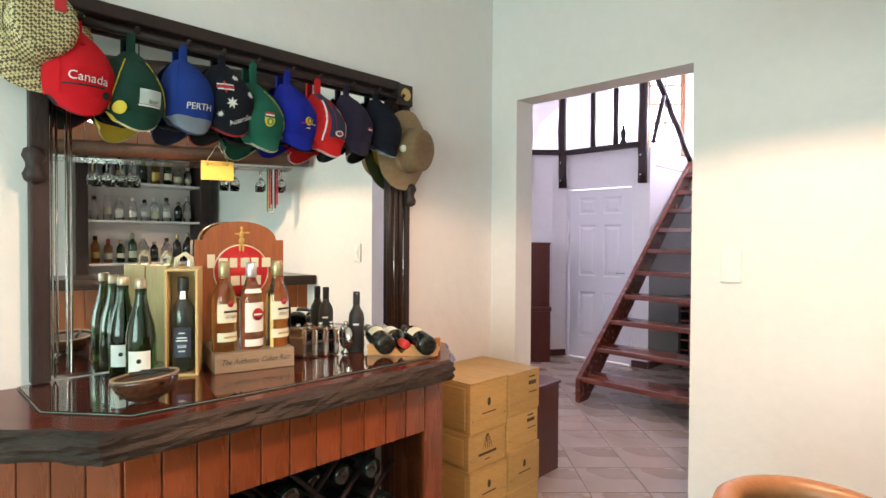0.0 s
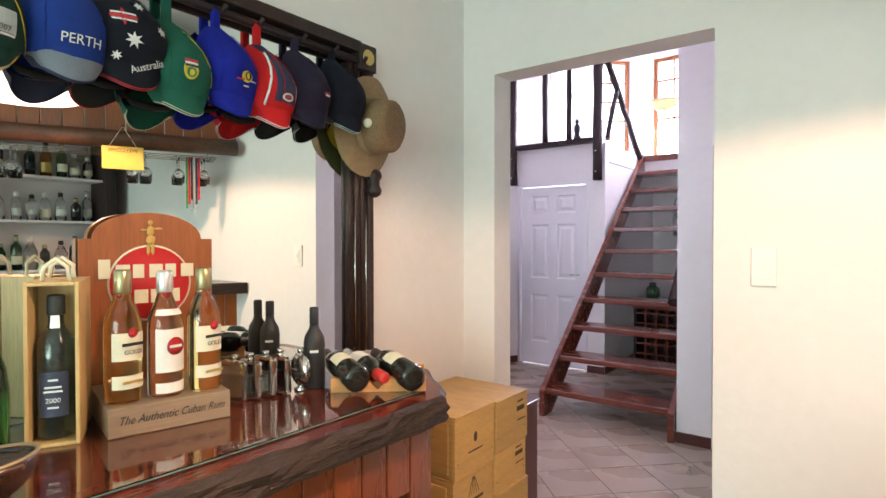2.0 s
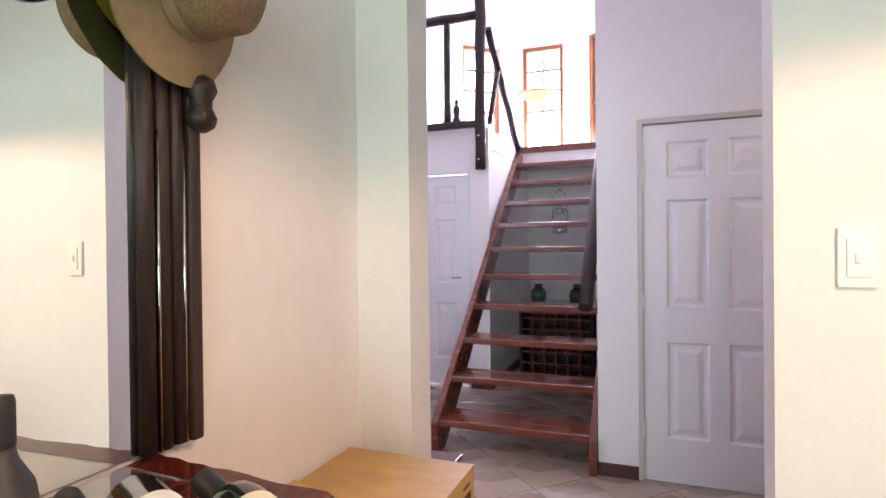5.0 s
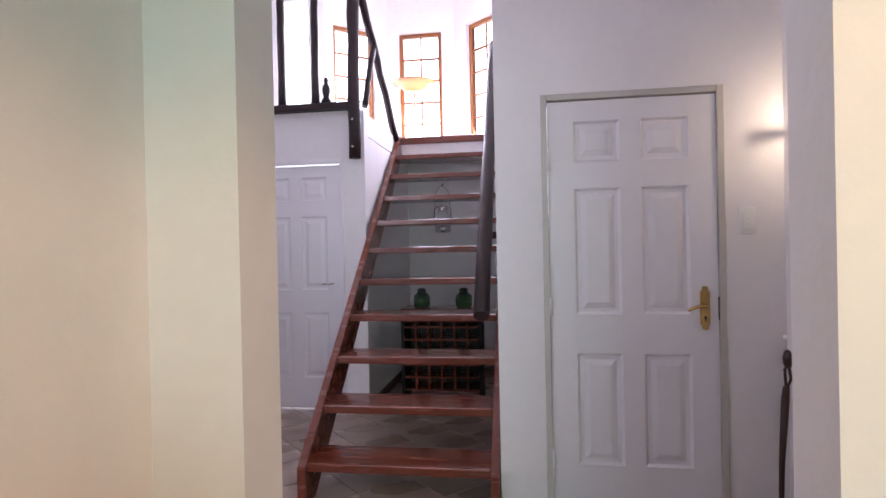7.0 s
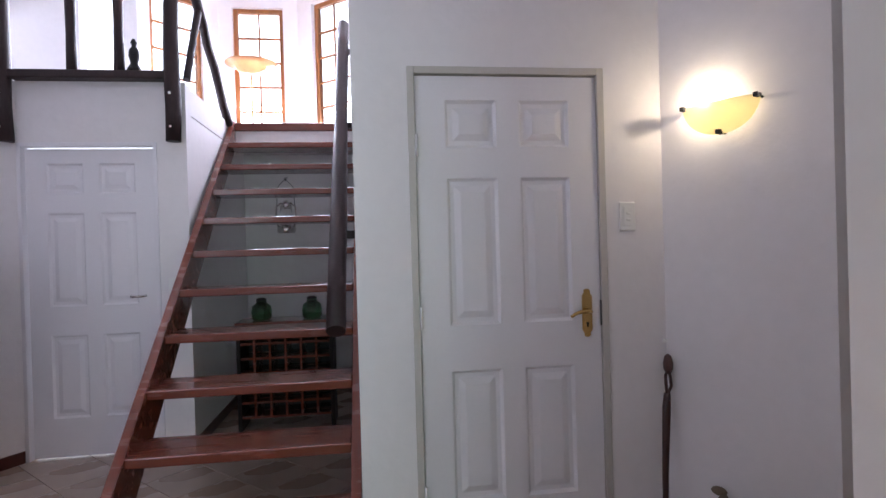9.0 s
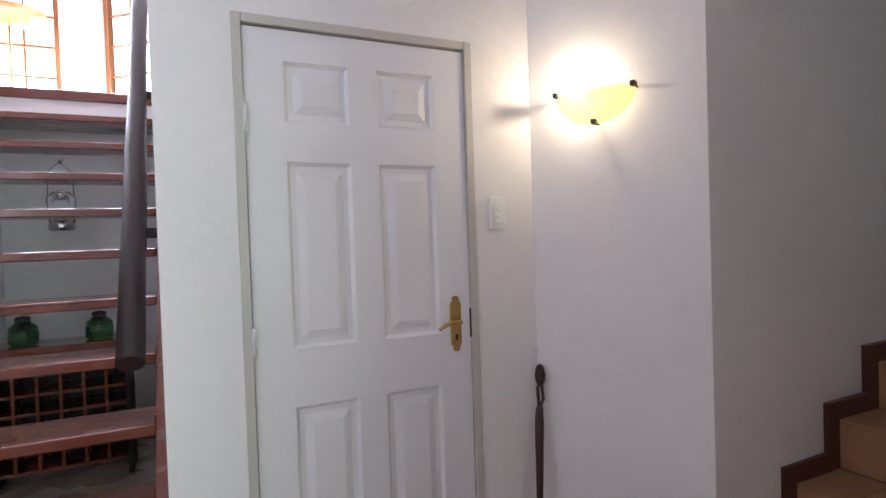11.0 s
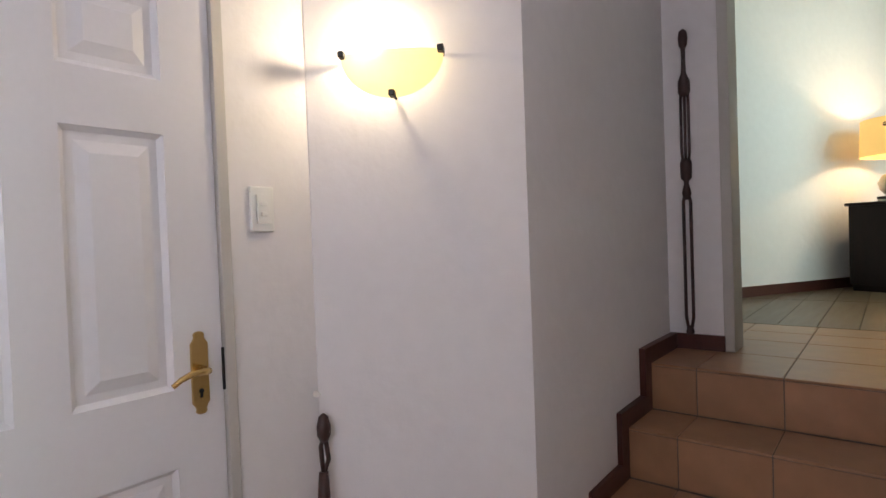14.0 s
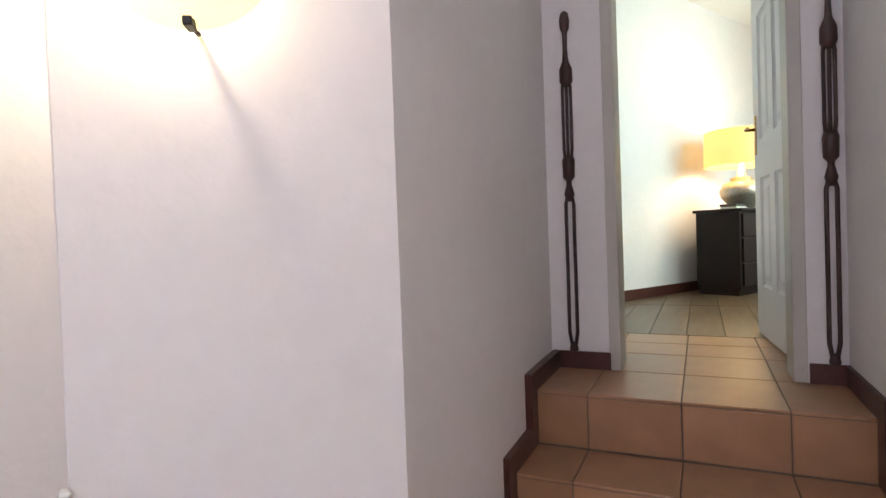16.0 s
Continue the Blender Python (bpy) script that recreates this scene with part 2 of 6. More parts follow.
structure("wall_stair_right", box(B(), NC, NC + 0.13, D_Y + 0.14, 8.70, 0, TOP), PLASTER, "white plastered wall beside the stairs", "wall")

# below the gallery
G_Y = 6.59
D2L, D2R, D2Z = -3.490, -2.622, 2.095
bm = B()
box(bm, D2R, -2.43, G_Y, G_Y + 0.12, 0, 2.50)
box(bm, D2L, D2R, G_Y, G_Y + 0.12, D2Z, 2.50)
structure("wall_gallery", bm, PLASTER, "white plastered wall under the gallery", "wall")
bm = prism(B(), [(D2L, G_Y), (-3.60, 6.43), (-4.60, 5.43), (-4.70, 5.53), (D2L - 0.1, G_Y + 0.12), (D2L, G_Y + 0.12)], 0, 2.50)
structure("wall_gallery_angled", bm, PLASTER, "white plastered angled wall under the gallery", "wall")
structure("wall_under_stairs", box(B(), -2.55, -2.43, G_Y + 0.12, 8.30, 0, 2.29), PLASTER, "white plastered side wall under the stairs", "wall")
structure("wall_back", box(B(), -2.55, NC, 8.30, 8.42, 0, 2.29), PLASTER, "white plastered back wall under the landing", "wall")
structure("wall_far_left", box(B(), -4.9, -4.75, 3.06, 5.55, 0, 2.5), PLASTER, "plain white plastered wall", "wall")
HW = (-3.75, -2.45, 1.35, 2.35)   # side window of the hall
bm = B()
box(bm, -4.9, HW[0], 3.06, H_Y, 0, TOP)
box(bm, HW[1], W_X - 0.15, 3.06, H_Y, 0, TOP)
box(bm, HW[0], HW[1], 3.06, H_Y, 0, HW[2])
box(bm, HW[0], HW[1], 3.06, H_Y, HW[3], TOP)
structure("wall_hall_left", bm, PLASTER, "white plastered wall with a side window", "wall")
bm = B()
box(bm, -6.6, -2.43, G_Y + 0.12, 9.4, 2.30, 2.485)
box(bm, -2.43, NC, 7.78, 9.4, 2.30, 2.485)
structure("floor_landing", bm, PLASTER, "white plastered edge of the upper landing", "floor")

# upstairs walls with the bay
BAY = [(-6.6, 8.62), (-3.50, 8.62), (-2.86, 9.20), (-1.98, 9.20), (-1.272, 8.60)]


def wall_with_window(name, a, b, u0, u1, z0, z1, label):
    """An upstairs wall from a to b in plan, with one window hole from u0 to u1 along it."""
    a, b = Vector(a), Vector(b)
    length = (b - a).length
    ang = math.atan2(b.y - a.y, b.x - a.x)
    m = Matrix.Translation((a.x, a.y, 0)) @ Matrix.Rotation(ang, 4, "Z")
    bm = B()
    box(bm, 0, u0, 0, 0.16, 2.485, TOP, m=m)
    box(bm, u1, length, 0, 0.16, 2.485, TOP, m=m)
    box(bm, u0, u1, 0, 0.16, 2.485, z0, m=m)
    box(bm, u0, u1, 0, 0.16, z1, TOP, m=m)
    structure(name, bm, PLASTER, label, "wall")
    return m


def window(name, m, u0, u1, z0, z1, rows, cols):
    """A timber window with glazing bars, set in a hole of a wall; u along the wall, inside towards -y."""
    w = thing(name, m, "amber timber window with small panes", "window", kind="structure")
    bm = B()
    for r in ((u0, u0 + 0.05, z0, z1), (u1 - 0.05, u1, z0, z1), (u0 + 0.05, u1 - 0.05, z1 - 0.05, z1), (u0 + 0.05, u1 - 0.05, z0, z0 + 0.05)):
        box(bm, r[0], r[1], 0.05, 0.11, r[2], r[3], 0.006)
    part("window_frame", bm, TIMBER, w)
    cw, ch = (u1 - u0 - 0.1) / cols, (z1 - z0 - 0.1) / rows
    for k in range(1, rows):
        z = z0 + 0.05 + k * ch
        part("glazing_bar", box(B(), u0 + 0.05, u1 - 0.05, 0.07, 0.092, z - 0.012, z + 0.012, 0.002), TIMBER, w)
    for k in range(1, cols):
        u = u0 + 0.05 + k * cw
        part("glazing_bar", box(B(), u - 0.010, u + 0.010, 0.073, 0.089, z0 + 0.05, z1 - 0.05, 0.002), TIMBER, w)
    for i in range(cols):
        for j in range(rows):
            u, z = u0 + 0.05 + i * cw, z0 + 0.05 + j * ch
            p = part("pane", box(B(), u + 0.004, u + cw - 0.004, 0.079, 0.083, z + 0.004, z + ch - 0.004), CLEAR, w)
            p.visible_shadow = False
    bm = box(B(), u0 - 0.02, u1 + 0.02, -0.02, 0.05, z0 - 0.03, z0, 0.005)
    part("window_sill", bm, PAINT, w)
    return w


m1 = wall_with_window("wall_bay_front", BAY[2], BAY[3], 0.155, 0.715, 2.62, 4.125, "white plastered bay wall")
window("window_1", m1, 0.155, 0.715, 2.62, 4.125, 5, 2)
m2 = wall_with_window("wall_bay_right", BAY[3], BAY[4], 0.22, 0.78, 2.62, 4.125, "white plastered bay wall")
window("window_2", m2, 0.22, 0.78, 2.62, 4.125, 5, 2)
m3 = wall_with_window("wall_bay_left", BAY[1], BAY[2], 0.12, 0.68, 2.62, 4.125, "white plastered bay wall")
window("window_3", m3, 0.12, 0.68, 2.62, 4.125, 5, 2)
window("window_4", Matrix.Translation((0, H_Y, 0)) @ Matrix.Rotation(radians(180), 4, "Z"), -HW[1], -HW[0], HW[2], HW[3], 3, 3)
bm = B()
for x0, x1, z0, z1 in ((-6.6, -5.5, 2.485, TOP), (-5.5, -4.86, 2.485, 3.86), (-4.86, -4.05, 2.485, TOP), (-4.05, -3.70, 2.485, 2.5), (-4.05, -3.70, 4.4, TOP), (-3.70, -3.50, 2.485, TOP)):
    box(bm, x0, x1, 8.62, 8.78, z0, z1)
structure("wall_gallery_back", bm, PLASTER, "white plastered gallery wall with bright openings", "wall")
structure("wall_gallery_left", box(B(), -6.75, -6.6, 3.06, 8.78, 2.485, TOP), PLASTER, "plain white plastered wall", "wall")
bm = prism(B(), [(-6.75, 3.06), (S_X + 0.16, 3.06), (S_X + 0.16, 4.6), (NC + 0.13, 5.1), (NC + 0.13, 8.7), (-1.9, 9.4), (-6.75, 9.4)], TOP, TOP + 0.12)
structure("ceiling_hall", bm, CEILING, "white painted stairwell ceiling", "ceiling")
for n, x0, x1, y in (("backdrop", -8.5, 0.5, 10.6),):
    structure(n, box(B(), x0, x1, y, y + 0.02, 1.8, 5.6), SKYGLOW, "bright overcast daylight outside the windows", "sky")

# ---- doors ----


def panel_door(w, h, t=0.04):
    """A six-panel leaf from its lower hinge corner, along x, front towards -y."""
    bm = B()
    sx, mid = 0.125, 0.10
    pw = (w - 2 * sx - mid) / 2
    rows = ((0.255, 0.805), (0.998, 1.618), (1.748, 1.948))
    xs = [0, sx, sx + pw, sx + pw + mid, w - sx, w]
    for x0, x1 in ((0, sx), (sx + pw, sx + pw + mid), (w - sx, w)):
        box(bm, x0, x1, 0, t, 0, h)
    zs = [0, rows[0][0], rows[0][1], rows[1][0], rows[1][1], rows[2][0], rows[2][1], h]
    for k in (0, 2, 4, 6):
        for x0, x1 in ((xs[1], xs[2]), (xs[3], xs[4])):
            box(bm, x0, x1, 0.0, t, zs[k], zs[k + 1])
    panels = []
    for z0, z1 in rows:
        for x0, x1 in ((xs[1], xs[2]), (xs[3], xs[4])):
            p = B()
            steps = ((0.0, 0.004), (0.012, 0.013), (0.030, 0.013), (0.058, 0.003))
            for side in (0, 1):
                ring0 = None
                for d, y in steps:
                    yy = y if side == 0 else t - y
                    ring = [p.verts.new(v) for v in ((x0 + d, yy, z0 + d), (x1 - d, yy, z0 + d), (x1 - d, yy, z1 - d), (x0 + d, yy, z1 - d))]
                    if ring0:
                        for k in range(4):
                            p.faces.new((ring0[k], ring0[(k + 1) % 4], ring[(k + 1) % 4], ring[k]))
                    ring0 = ring
                p.faces.new(ring0)
            panels.append(p)
    return bm, panels


def door_leaf(parent, w, h, m, handle=True):
    bm, panels = panel_door(w, h)
    leaf = part("door_leaf", bm, PAINT, parent, "white painted six-panel leaf", m)
    for p in panels:
        part("panel", p, PAINT, leaf)
    return leaf


def door_frame(parent, x0, x1, y, z, depth, face=0.030):
    bm = B()
    box(bm, x0, x0 + face, y - 0.008, y + depth, 0, z, 0.003)
    box(bm, x1 - face, x1, y - 0.008, y + depth, 0, z, 0.003)
    box(bm, x0 + face, x1 - face, y - 0.008, y + depth, z - face, z, 0.003)
    return part("door_frame", bm, FRAME_PAINT, parent, "greige painted steel frame")


def lever(parent, place, side=-1):
    """A brass lever on a long scalloped plate with a keyhole; the front towards -y."""
    h = part("handle_plate", B(), BRASS, parent, "long brass handle plate")
    bm = B()
    prism_pts = []
    for k in range(48):
        a = 2 * math.pi * k / 48
        x, z = 0.021 * math.cos(a), 0.104 * math.sin(a)
        k2 = abs(z) / 0.104
        wdt = 0.021 if k2 < 0.72 else 0.021 * (0.80 + 0.2 * math.cos((k2 - 0.72) * 26)) * math.sqrt(max(0.02, 1 - ((k2 - 0.72) / 0.285) ** 2))
        prism_pts.append((math.copysign(wdt, x) if abs(math.cos(a)) > 0.05 else 0.0, z))
    front = [bm.verts.new((x, -0.006, z)) for x, z in prism_pts]
    back = [bm.verts.new((x * 1.08, 0, z * 1.01)) for x, z in prism_pts]
    bm.faces.new(front)
    for k in range(48):
        bm.faces.new((front[k], front[(k + 1) % 48], back[(k + 1) % 48], back[k]))
    me = mesh_of("handle_plate", bm, BRASS)
    h.data = me
    h.matrix_basis = Matrix.Translation(place)
    bm = B()
    pts = [(0, -0.004, 0.01), (0, -0.045, 0.01), (side * 0.015, -0.052, 0.012), (side * 0.045, -0.052, 0.012), (side * 0.07, -0.05, 0.003), (side * 0.09, -0.048, -0.010)]
    tube(bm, pts, [0.011, 0.009, 0.009, 0.008, 0.007, 0.006])
    part("lever", bm, BRASS, h, "curved brass lever")
    bm = lathe(B(), [(0.006, 0), (0.006, 0.001)], 12, Matrix.Translation((0, -0.0065, -0.045)) @ Matrix.Rotation(radians(90), 4, "X"))
    box(bm, -0.003, 0.003, -0.0078, -0.0062, -0.062, -0.045)
    part("keyhole", bm, IRON, h)
    return h


d1 = thing("door_1", pose(0, 0, 0), "closed white six-panel door in a greige frame", "door", kind="structure")
door_frame(d1, DL, DR, D_Y, DZ, 0.12)
leaf = door_leaf(d1, DR - DL - 0.066, 2.050, pose(DL + 0.033, D_Y + 0.006, 0.008))
lever(leaf, (0.725, 0.0, 1.028))
part("lock_strike", box(B(), DR - 0.035, DR - 0.031, D_Y - 0.002, D_Y + 0.018, 0.98, 1.09), IRON, d1)
for z in (0.25, 1.0, 1.72):
    part("hinge", lathe(B(), [(0.007, 0), (0.007, 0.09)], 10, Matrix.Translation((DL + 0.034, D_Y - 0.006, z))), PAINT, d1)

d2 = thing("door_2", pose(0, 0, 0), "white six-panel door under the gallery, just ajar", "door", kind="structure")
bm = B()
box(bm, D2L, D2L + 0.025, G_Y - 0.01, G_Y + 0.07, 0, D2Z, 0.003)
box(bm, D2R - 0.025, D2R, G_Y - 0.01, G_Y + 0.07, 0, D2Z, 0.003)
box(bm, D2L + 0.025, D2R - 0.025, G_Y - 0.01, G_Y + 0.07, D2Z - 0.025, D2Z, 0.003)
part("door_frame", bm, PAINT, d2, "white painted frame")
leaf2 = door_leaf(d2, 0.800, 2.045, pose(-3.452, G_Y + 0.02, 0.012, 0, 0, 1.0))
part("handle", tube(B(), [(0.72, 0.0, 1.05), (0.72, -0.045, 1.05), (0.64, -0.05, 1.05)], 0.008), CHROME, leaf2)
# added glowing panel: its emission stands in for the room's light at the gaps
structure("backdrop_room_glow", box(B(), -5.0, -2.56, 7.7, 7.72, 0, 2.29), glow("room_panel_glow", (0.93, 0.96, 1.0), 1.7), "glowing panel standing in for a lit room beyond the door", "light")

# ---- stairs ----
RISE, GO, Y1 = 0.2259, 0.2824, 4.925
ST_L0, ST_L1, ST_R = -2.315, -2.40, -1.325
stairs = thing("staircase", pose(0, 0, 0), "open mahogany staircase with thick varnished treads", "staircase")


def stringer(xa, xb, w):
    """A plank along the flight, its foot cut level on the floor."""
    bm = B()
    lo, hi = (Y1 - 0.03, 0.0), (Y1 + 10 * GO, 11 * RISE)
    pts = [(Y1 - 0.03, 0.0), (Y1 - 0.03, RISE * 0.92), (Y1 + 10 * GO + 0.02, 11 * RISE + 0.02), (Y1 + 10 * GO + 0.04, 11 * RISE - 0.20), (Y1 + 0.13, 0.0)]
    a, b = [], []
    for y, z in pts:
        f = (y - Y1) / (10 * GO)
        x = xa + (xb - xa) * f
        a.append(bm.verts.new((x - w / 2, y, z)))
        b.append(bm.verts.new((x + w / 2, y, z)))
    bm.faces.new(a)
    bm.faces.new(b[::-1])
    for k in range(len(pts)):
        bm.faces.new((a[k], a[(k + 1) % len(pts)], b[(k + 1) % len(pts)], b[k]))
    bmesh.ops.recalc_face_normals(bm, faces=bm.faces)
    bmesh.ops.bevel(bm, geom=list(bm.edges), offset=0.004, segments=2, affect="EDGES")
    return bm


part("stringer", stringer(ST_L0, ST_L1, 0.045), MAHOGANY, stairs)
part("stringer", stringer(ST_R + 0.025, ST_R + 0.025, 0.045), MAHOGANY, stairs)
for k in range(11):
    y, z = Y1 + k * GO, (k + 1) * RISE
    f = k / 10
    x0 = ST_L0 + (ST_L1 - ST_L0) * f + 0.02
    bm = box(B(), x0, ST_R, y, y + (0.285 if k < 10 else 0.12), z - (0.045 if k < 10 else 0.07), z, 0.006)
    part("tread", bm, MAHOGANY, stairs)

# ---- tiled floor of the hall ----
TILE = 0.330


def tile_mesh(name, w, d, t, material, bevel=0.004):
    return mesh_of(name, box(B(), -w / 2, w / 2, -d / 2, d / 2, 0, t, bevel), material)


floor_ob = bpy.data.objects["floor"]

# skirtings
bm = B()
box(bm, NC, DL, D_Y - 0.012, D_Y, 0, 0.078, 0.003)
box(bm, DR, COR[0] - 0.005, D_Y - 0.012, D_Y, 0, 0.078, 0.003)
structure("baseboard_hall", bm, SKIRT, "dark red-brown wooden baseboard", "baseboard")
structure("baseboard_stair", box(B(), NC - 0.012, NC, D_Y, 8.0, 0, 0.078, 0.003), SKIRT, "dark red-brown wooden baseboard", "baseboard")
bm = B()
box(bm, D2R, -2.43, G_Y - 0.012, G_Y, 0, 0.078, 0.003)
box(bm, -2.43, -2.418, G_Y, 8.0, 0, 0.078, 0.003)
structure("baseboard_gallery", bm, SKIRT, "dark red-brown wooden baseboard", "baseboard")
bm = prism(B(), [(D2L, G_Y), (-3.60, 6.43), (-4.60, 5.43), (-4.59, 5.42), (-3.59, 6.415), (D2L, G_Y - 0.014)], 0, 0.078)
structure("baseboard_angled", bm, SKIRT, "dark red-brown wooden baseboard", "baseboard")
bm = prism(B(), [COR, LC, (LC[0] - 0.012, LC[1] - 0.007), (COR[0] - 0.012, COR[1] - 0.007)], 0, 0.078)
structure("baseboard_lamp_wall", bm, SKIRT, "dark red-brown wooden baseboard", "baseboard")
structure("baseboard_opening", box(B(), OP_R - 0.012, OP_R, N_Y + 0.02, H_Y, 0, 0.078, 0.003), SKIRT, "dark red-brown wooden baseboard", "baseboard")

# ---- tiled steps ----
RS, NOSE = 0.1965, (0.575, 0.85, 1.125, 1.40)
steps = thing("tiled_steps", pose(0, 0, 0), "terracotta tiled steps up to the bedroom", "steps", kind="structure")
bm = B()
for k in range(4):
    x1 = NOSE[k + 1] if k < 3 else 2.66
    box(bm, NOSE[k] + 0.004, (x1 + 0.004) if k < 3 else x1, 3.21, 4.45, 0, RS * (k + 1) - 0.004)
part("step_core", bm, GROUT, steps, "dark grouted core")
JOINTS = (4.425, 4.215, 3.910, 3.600, 3.290, 3.215)
tiles = {}


def step_tile(x0, x1, y0, y1, z0, z1):
    key = (round(x1 - x0, 3), round(y1 - y0, 3), round(z1 - z0, 3))
    if key not in tiles:
        tiles[key] = mesh_of("tile", box(B(), 0, key[0], 0, key[1], 0, key[2], 0.003), STEPTILE)
    ob = new("tile", tiles[key])
    ob.parent = steps
    ob.location = (x0, y0, z0)


for k in range(4):
    z = RS * (k + 1)
    rows = [(NOSE[k], NOSE[k] + 0.27)] if k < 3 else [(1.40, 1.774), (1.778, 2.135), (2.139, 2.405), (2.409, 2.655)]
    for y1, y0 in zip(JOINTS, JOINTS[1:]):
        step_tile(NOSE[k] + 0.0, NOSE[k] + 0.009, y0 + 0.0022, y1 - 0.0022, z - RS + 0.003, z - 0.012)
        for x0, x1 in rows:
            step_tile(x0, x1, y0 + 0.0022, y1 - 0.0022, z - 0.010, z)


def stepped_skirt(name, y0, y1):
    """A dark band that climbs a wall beside the steps."""
    h = 0.072
    pts = [(NOSE[0] - h - 0.16, 0), (NOSE[0] - h - 0.16, h), (NOSE[0] - h, h)]
    for k in range(4):
        pts += [(NOSE[k] - h, RS * (k + 1) + h)]
        if k < 3:
            pts += [(NOSE[k + 1] - h, RS * (k + 1) + h)]
    pts += [(S_X - 0.002, 4 * RS + h), (S_X - 0.002, 4 * RS)]
    for k in (3, 2, 1, 0):
        pts += [(NOSE[k] + 0.002, RS * (k + 1)), (NOSE[k] + 0.002, RS * k)]
    bm = B()
    a = [bm.verts.new((x, y0, z)) for x, z in pts]
    b = [bm.verts.new((x, y1, z)) for x, z in pts]
    bm.faces.new(a)
    bm.faces.new(b[::-1])
    for k in range(len(pts)):
        bm.faces.new((a[k], b[k], b[(k + 1) % len(pts)], a[(k + 1) % len(pts)]))
    return structure(name, bm, SKIRT, "dark red-brown stepped baseboard", "baseboard")


stepped_skirt("baseboard_steps", 4.394, 4.424)
structure("wall_steps_right", box(B(), 0.40, S_X, H_Y, 3.375, 0, TOP), PLASTER, "white plastered wall beside the steps", "wall")
stepped_skirt("baseboard_steps_right", 3.374, 3.388)
bm = B()
box(bm, S_X - 0.014, S_X, 4.185, 4.425, LAND, LAND + 0.072, 0.003)
box(bm, S_X - 0.014, S_X, 3.388, 3.495, LAND, LAND + 0.072, 0.003)
structure("baseboard_bedroom_wall", bm, SKIRT, "dark red-brown wooden baseboard", "baseboard")

# ---- bedroom beyond ----
PLANK = mat("grey_brown_plank", (0.105, 0.066, 0.036), 0.35, scale=4, vary=0.3, bump=0.05, stretch=(1.5, 14, 1), big=1.5, per_object=0.4)
structure("floor_bedroom", box(B(), 2.66, 6.5, 2.2, 6.0, 0.60, LAND - 0.012), GROUT, "dark subfloor under planks", "floor")
bed_floor = bpy.data.objects["floor_bedroom"]
pl = mesh_of("plank", box(B(), 0, 1.27, 0, 0.186, 0, 0.012, 0.002), PLANK)
for r in range(20):
    for c in range(3):
        ob = new("plank", pl)
        ob.parent = bed_floor
        ob.location = (2.662 + c * 1.276 - (r % 3) * 0.0, 2.22 + r * 0.189, LAND - 0.012)
bw0, bw1 = Vector((2.30, 5.41)), Vector((6.45, 3.14))
bdir = (bw1 - bw0).normalized()
bn = Vector((-bdir.y, bdir.x))
BED_PLASTER = PLASTER
bm = prism(B(), [tuple(bw0), tuple(bw1), tuple(bw1 + bn * 0.15), tuple(bw0 + bn * 0.15)], LAND - 0.1, 3.45)
structure("wall_bedroom_far", bm, BED_PLASTER, "white plastered bedroom wall", "wall")
bm = prism(B(), [tuple(bw0), tuple(bw1), tuple(bw1 - bn * 0.015), tuple(bw0 - bn * 0.015)], LAND, LAND + 0.085)
structure("baseboard_bedroom", bm, SKIRT, "dark brown wooden baseboard", "baseboard")
bm = B()
box(bm, 1.94, 2.35, 5.4, 5.55, 0.6, 3.45)
box(bm, 2.36, 6.6, 2.05, 2.2, 0.6, 3.45)
box(bm, 2.36, 2.42, 2.2, 3.21, 0.6, 3.45)
box(bm, 1.94, 2.42, 3.211, 3.27, 0.6, 3.45)
box(bm, 6.45, 6.6, 2.2, 3.2, 0.6, 3.45)
box(bm, 1.78, 1.94, 4.57, 5.55, 0.6, 3.45)
structure("wall_bedroom_sides", bm, PLASTER, "plain white plastered bedroom walls", "wall")
structure("ceiling_bedroom", box(B(), 1.96, 6.6, 2.05, 5.6, 3.45, 3.55), CEILING, "white painted bedroom ceiling", "ceiling")

d3 = thing("door_3", pose(0, 0, 0), "white six-panel bedroom door standing open", "door", kind="structure")
bm = B()
box(bm, S_X - 0.006, S_X + 0.165, BD_L - 0.045, BD_L, LAND, BD_Z, 0.003)
box(bm, S_X - 0.006, S_X + 0.165, BD_R, BD_R + 0.045, LAND, BD_Z, 0.003)
box(bm, S_X - 0.006, S_X + 0.165, BD_R + 0.045, BD_L - 0.045, BD_Z - 0.045, BD_Z, 0.003)
part("door_frame", bm, FRAME_PAINT, d3, "greige painted frame")
leaf3 = door_leaf(d3, 0.77, 2.0, pose(2.03, 3.455, LAND + 0.01, 0, 0, 5.6))
part("handle_plate", box(B(), 0.70, 0.735, 0.04, 0.047, 0.93, 1.13, 0.002), BRASS, leaf3)
part("lever", tube(B(), [(0.715, 0.044, 1.06), (0.715, 0.09, 1.06), (0.62, 0.095, 1.055)], 0.008), BRASS, leaf3)

DARKOAK = mat("dark_oak", (0.016, 0.008, 0.007), 0.55, scale=24, vary=0.35, bump=0.1, stretch=(6, 6, 1), coat=0.0, spec=0.25)
ang = math.degrees(math.atan2(bdir.y, bdir.x))
dr = thing("dresser", pose(4.53, 3.53, LAND, 0, 0, ang), "dark wooden dresser against the bedroom wall", "dresser")
part("body", box(B(), 0.02, 1.18, 0.03, 0.40, 0.05, 0.70, 0.004), DARKOAK, dr)
part("top", box(B(), 0.0, 1.2, 0.0, 0.42, 0.70, 0.725, 0.005), DARKOAK, dr)
part("plinth", box(B(), 0.03, 1.17, 0.05, 0.38, 0.0, 0.05), DARKOAK, dr)
